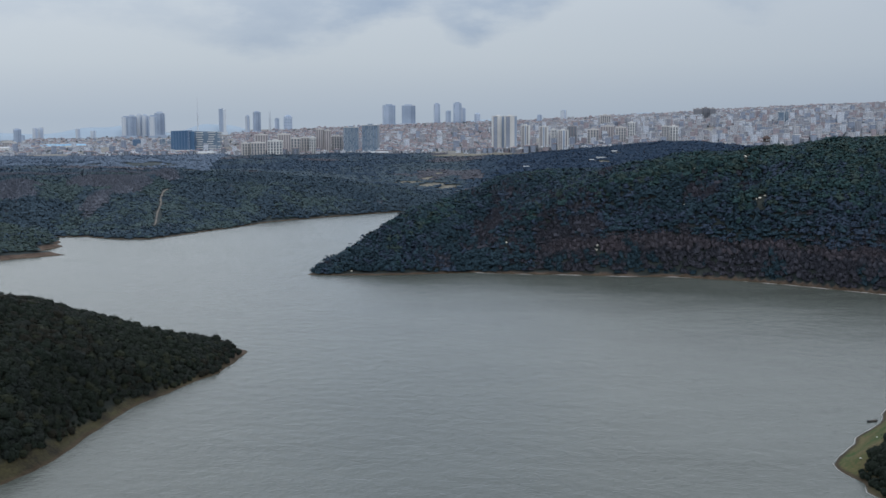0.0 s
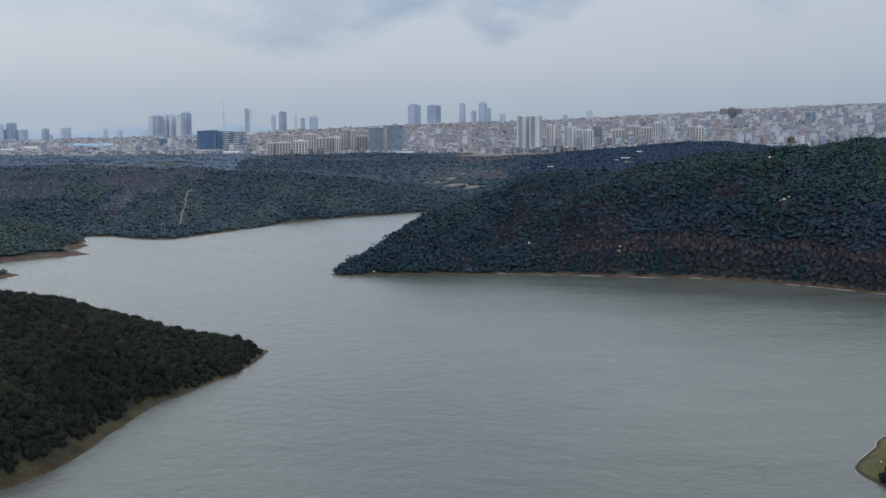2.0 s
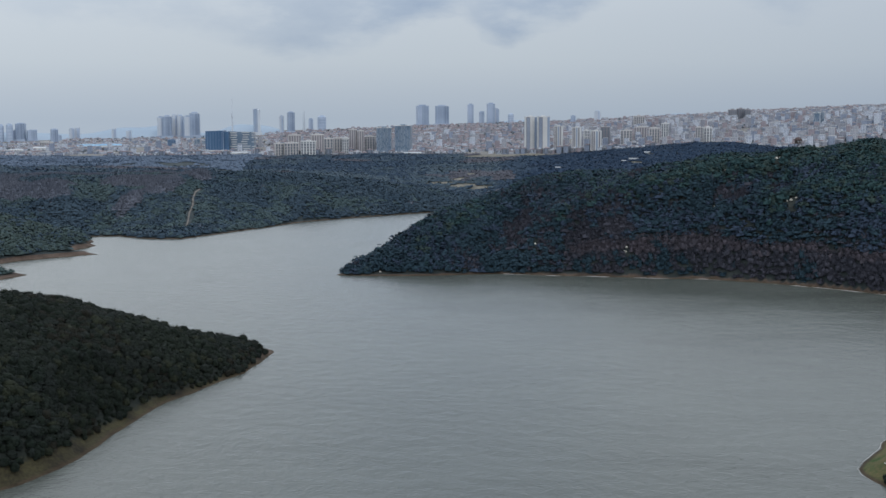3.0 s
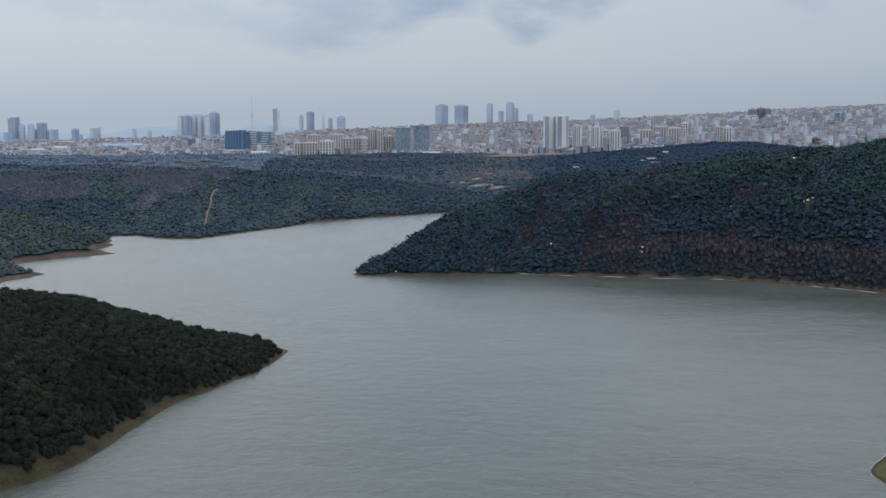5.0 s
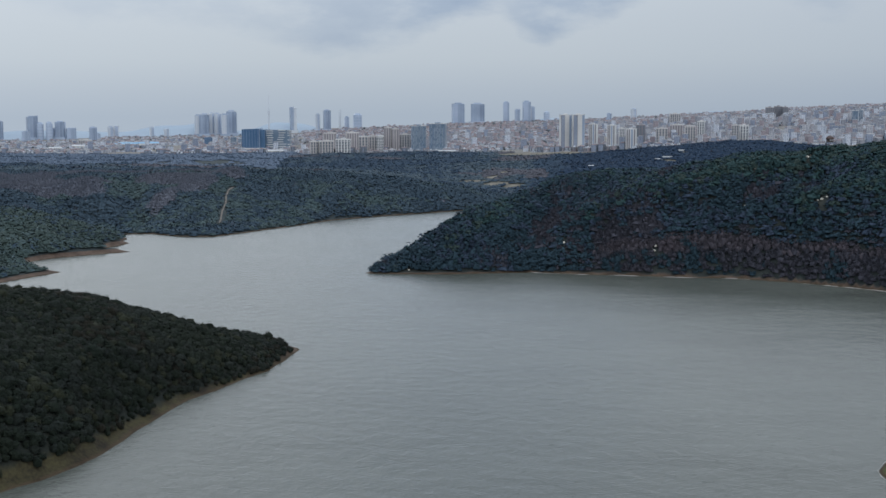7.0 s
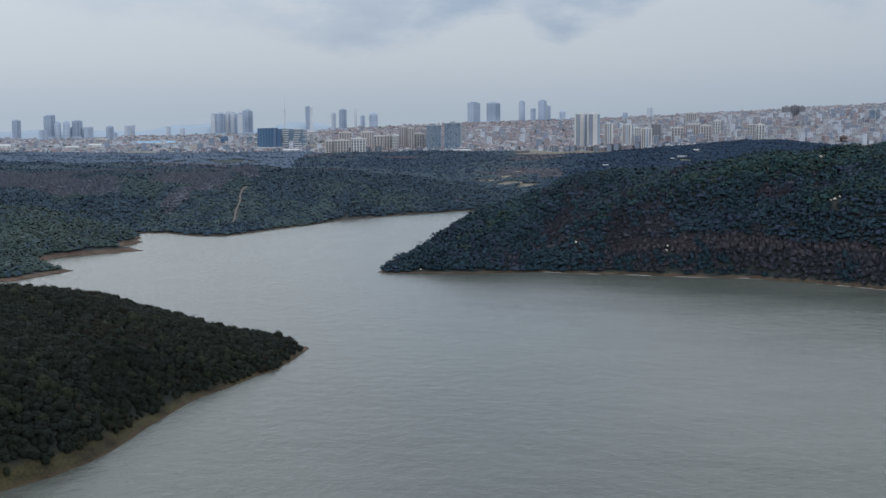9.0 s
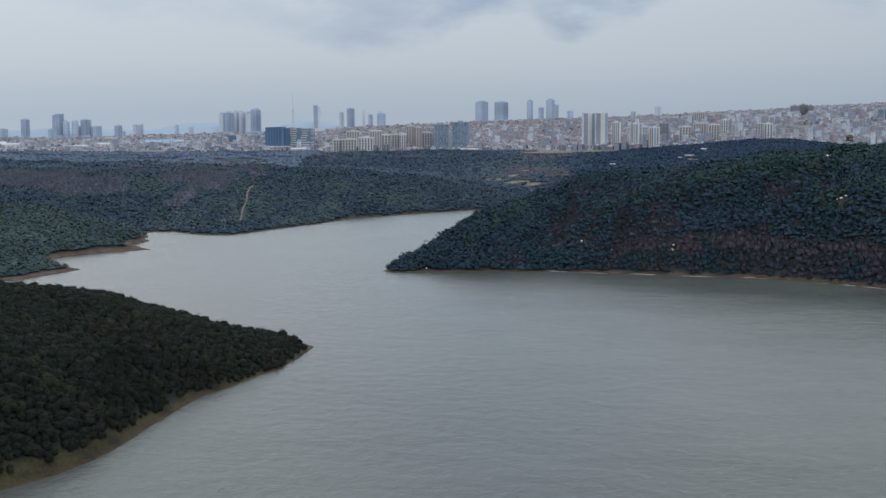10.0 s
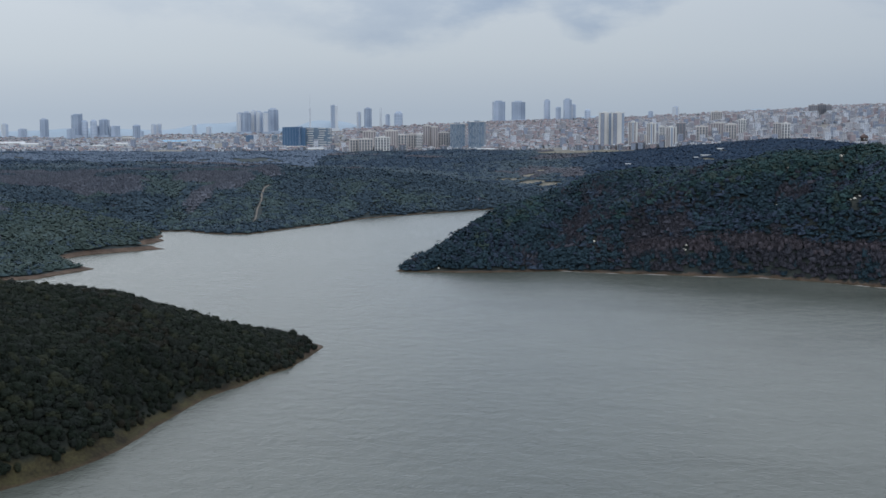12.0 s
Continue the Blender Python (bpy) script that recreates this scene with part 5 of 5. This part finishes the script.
HALLS = [(-1180, 3760, 70, 40, 9), (-1115, 3770, 60, 40, 10), (-1290, 3650, 40, 25, 7), (-860, 3480, 46, 26, 7), (-1330, 3560, 34, 22, 6),
         (-1640, 3660, 70, 40, 8), (-1560, 3600, 50, 30, 7), (-640, 3350, 40, 25, 7), (350, 2860, 40, 22, 6), (-150, 2930, 40, 20, 5)]
for k, row in enumerate(HALLS):
    shed(*row, ROOF_BLUE if k < 2 else ROOF_PALE, "low works hall with a blue metal roof" if k < 2 else "low works hall with a pale metal roof")

for row in ((125, 1874, 7, 5, 2.8), (238, 1970, 11, 6, 2.6), (251, 1974, 14, 6, 3.0), (285, 2066, 9, 6, 3.0), (176, 2030, 7, 5, 2.6)):
    shed(*row, ROOF_PALE, "small white farm building in the far wood", "farm buildings in the wood")

# apartment houses along the city's near edge, each of its own
HOUSE_KINDS = []
for k in range(8):
    r = random.Random(40 + k)
    w, dp, hh = r.uniform(11, 17), r.uniform(10, 14), 3.1 * r.randint(2, 5)
    ob = tagged(new("apartment_house"), ("cream", "white", "grey", "salmon", "sand")[k % 5] + " apartment house with " + ("a red tiled roof" if k % 3 else "a flat roof"), "house", "houses at the city's edge")
    bm = bmesh.new()
    uvl = bm.loops.layers.uv.new("UVMap")
    box(bm, -w / 2, w / 2, -dp / 2, dp / 2, -5, hh)
    for f in bm.faces:
        for lp in f.loops:
            c = lp.vert.co
            lp[uvl].uv = ((c.x if abs(f.normal.y) > 0.5 else c.y) + 40, c.z + 5)
    bm.normal_update()
    for f in bm.faces:
        for lp in f.loops:
            c = lp.vert.co
            lp[uvl].uv = ((c.x if abs(f.normal.y) > 0.5 else c.y) + 40, c.z + 5)
    wall = part("wall", bm, HAZY_WALLS[k % 5], ob)
    for row in range(round(hh / 3.1)):
        for u in (-0.42, 0.0, 0.42):
            box_part("window", (w * u - 0.7, w * u + 0.7, -dp / 2 - 0.12, -dp / 2 - 0.01, row * 3.1 + 0.9, row * 3.1 + 2.3), WINDOW, wall)
    bm = bmesh.new()
    e, k2 = 0.7, 0.28 if k % 3 else 0.95
    low = [bm.verts.new((sx * (w / 2 + e), sy * (dp / 2 + e), hh + 0.01)) for sx, sy in ((-1, -1), (1, -1), (1, 1), (-1, 1))]
    top = [bm.verts.new((sx * w / 2 * k2, sy * dp / 2 * k2, hh + (2.8 if k % 3 else 0.9))) for sx, sy in ((-1, -1), (1, -1), (1, 1), (-1, 1))]
    bm.faces.new(low[::-1])
    bm.faces.new(top)
    for i in range(4):
        bm.faces.new((low[i], low[(i + 1) % 4], top[(i + 1) % 4], top[i]))
    part("roof", bm, ROOF_TILE if k % 3 else ROOF_FLAT, ob)
    box_part("stair_house", (-1.6, 1.6, -1.6, 1.6, hh + 0.5, hh + 3.3), HAZY_WALLS[1], ob)
    for u in (-0.3, 0.3):
        box_part("balcony_stack", (w * u - 1.5, w * u + 1.5, -dp / 2 - 1.2, -dp / 2 - 0.01, 3, hh - 0.8), WINDOW, ob)
    HOUSE_KINDS.append(ob)
r = random.Random(8)
used = []
for hx, hy, turn_to in edge_plots:
    k = r.randrange(8)
    m = pose(hx, hy, float(land(hx, hy)), 0, 0, turn_to)
    if k in used:
        copy_thing(HOUSE_KINDS[k], m)
    else:
        used.append(k)
        HOUSE_KINDS[k].matrix_basis = m

# ---- the track up the far slope ----
def ribbon(name, line, wide, mat, label, category, lift=0.2, step=4.0, ragged=0.35):
    """A strip that follows the ground along a line."""
    pts = []
    for a, b in zip(line[:-1], line[1:]):
        n = max(1, round(np.hypot(*(b - a)) / step))
        pts += [a + (b - a) * k / n for k in range(n)]
    pts = np.array(pts + [line[-1]])
    way = np.gradient(pts, axis=0)
    side = np.stack([-way[:, 1], way[:, 0]], -1) / np.linalg.norm(way, axis=1, keepdims=True)
    half = wide / 2 * np.maximum(1 + ragged * value_noise(pts[:, 0], pts[:, 1], 9, 61), 0.02)[:, None]
    rows = []
    for k in (-1, 1):
        p = pts + side * half * k
        rows.append(np.c_[p, np.maximum(land(p[:, 0], p[:, 1]), 0) + lift])
    co = np.concatenate(rows)
    i = np.arange(len(pts) - 1)
    ob = new(name, polygons(name, co, np.stack([i, i + 1, i + 1 + len(pts), i + len(pts)], -1)))
    ob.data.materials.append(mat)
    return tagged(ob, label, category, kind="structure")


ribbon("track", TRACK_LINE, 1.7, TRACK, "pale gravel track up the wooded slope", "track", 0.5)
ribbon("road", np.array([(250, 1990), (300, 2030), (345, 2050), (400, 2052), (430, 2080)], float), 6, TRACK, "pale lane through the far wood", "road", 0.8)


def waterline(line, out):
    """Moves a line onto the water's edge, that many metres out from it."""
    pts = []
    for a, b in zip(line[:-1], line[1:]):
        n = max(1, round(np.hypot(*(b - a)) / 2))
        pts += [a + (b - a) * k / n for k in range(n)]
    p = np.array(pts + [line[-1]])
    for _ in range(4):
        d = inland(p[:, 0], p[:, 1])
        g = np.stack([inland(p[:, 0] + 0.5, p[:, 1]) - d, inland(p[:, 0], p[:, 1] + 0.5) - d], -1) * 2
        p = p - (0.6 * (d + out) / np.maximum((g ** 2).sum(-1), 0.3))[:, None] * g
    return p


# foam that the wind drives against the shore
ribbon("foam", waterline(np.array(HILL_SHORE[3:12], float), 0.3), 0.5, FOAM, "thin white foam line along the muddy shore", "foam", 0.04, 2.0, 4.0)
ribbon("foam", waterline(np.array(EAST_BANK[:17], float), 0.2), 0.16, FOAM, "thin white foam line along the grassy bank", "foam", 0.04, 2.0, 1.6)


def boulder(x, y, size, seed, label="pale weathered boulder on the wooded slope"):
    r = random.Random(seed)
    bm = bmesh.new()
    bmesh.ops.create_icosphere(bm, subdivisions=2, radius=size / 2)
    for v in bm.verts:
        v.co *= 1 + 0.3 * noise.noise(v.co * (1.6 / size) + Vector((seed, 0, 0)))
        v.co.z *= 0.7
    ob = part("boulder", bm, ROCK)
    ob.matrix_basis = pose(x, y, float(land(x, y)) + size * 0.2, 0, 0, r.uniform(0, 360))
    return tagged(ob, label, "rock")


BOULDERS = [(118, 948, 2.6), (117, 946, 2.8), (49, 967, 2.4), (-45, 973, 2.2), (-71, 948, 1.8), (248, 963, 2.0), (97, 935, 1.2), (237, 927, 2.6), (240.5, 926.5, 2.0), (234.5, 928, 1.5), (237, 975, 2.6), (233, 974, 1.8), (240, 976, 1.6), (186, 955, 1.5), (197, 973, 1.8), (-42, 954, 1.6), (146.3, 411.8, 0.5), (155.2, 435.2, 0.6), (141.7, 412.3, 0.7)]
for k, (bx, by, size) in enumerate(BOULDERS):
    boulder(bx, by, size, k)

# a rowing boat by the bank
boat = tagged(new("rowing_boat"), "small dark rowing boat moored by the grassy bank", "boat")
boat.matrix_basis = pose(168.5, 478.2, 0.0, 0, 0, 20)
bm = bmesh.new()
rings = []
for k in range(9):
    u = k / 8
    half = 0.62 * (1 - abs(2 * u - 0.9) ** 2.4 * 0.75)
    xk, sheer = (u - 0.5) * 4.9, 0.55 + 0.28 * (2 * u - 1) ** 2
    ring = [(-half, sheer), (-half * 0.85, 0.1), (-half * 0.4, -0.18), (half * 0.4, -0.18), (half * 0.85, 0.1), (half, sheer),
            (half - 0.07, sheer), (half * 0.78, 0.14), (0.0, -0.06), (-half * 0.78, 0.14), (-half + 0.07, sheer)]
    rings.append([bm.verts.new((xk, p, z)) for p, z in ring])
for a, b in zip(rings[:-1], rings[1:]):
    for i in range(len(a)):
        bm.faces.new((a[i], b[i], b[(i + 1) % len(a)], a[(i + 1) % len(a)]))
bm.faces.new(rings[0][::-1])
bm.faces.new(rings[-1])
part("hull", bm, BOAT_PAINT, boat)
for u in (-1.1, 0.1, 1.2):
    box_part("thwart", (u - 0.13, u + 0.13, -0.58, 0.58, 0.32, 0.37), BOAT_WOOD, boat)
for side in (-1, 1):
    bm = bmesh.new()
    tube(bm, (-1.3, side * 0.35, 0.45), (1.1, side * 0.62, 0.72), 0.03, 0.03, 5)
    box(bm, 1.0, 1.6, side * 0.62 - 0.09, side * 0.62 + 0.09, 0.70, 0.73)
    part("oar", bm, BOAT_WOOD, boat)
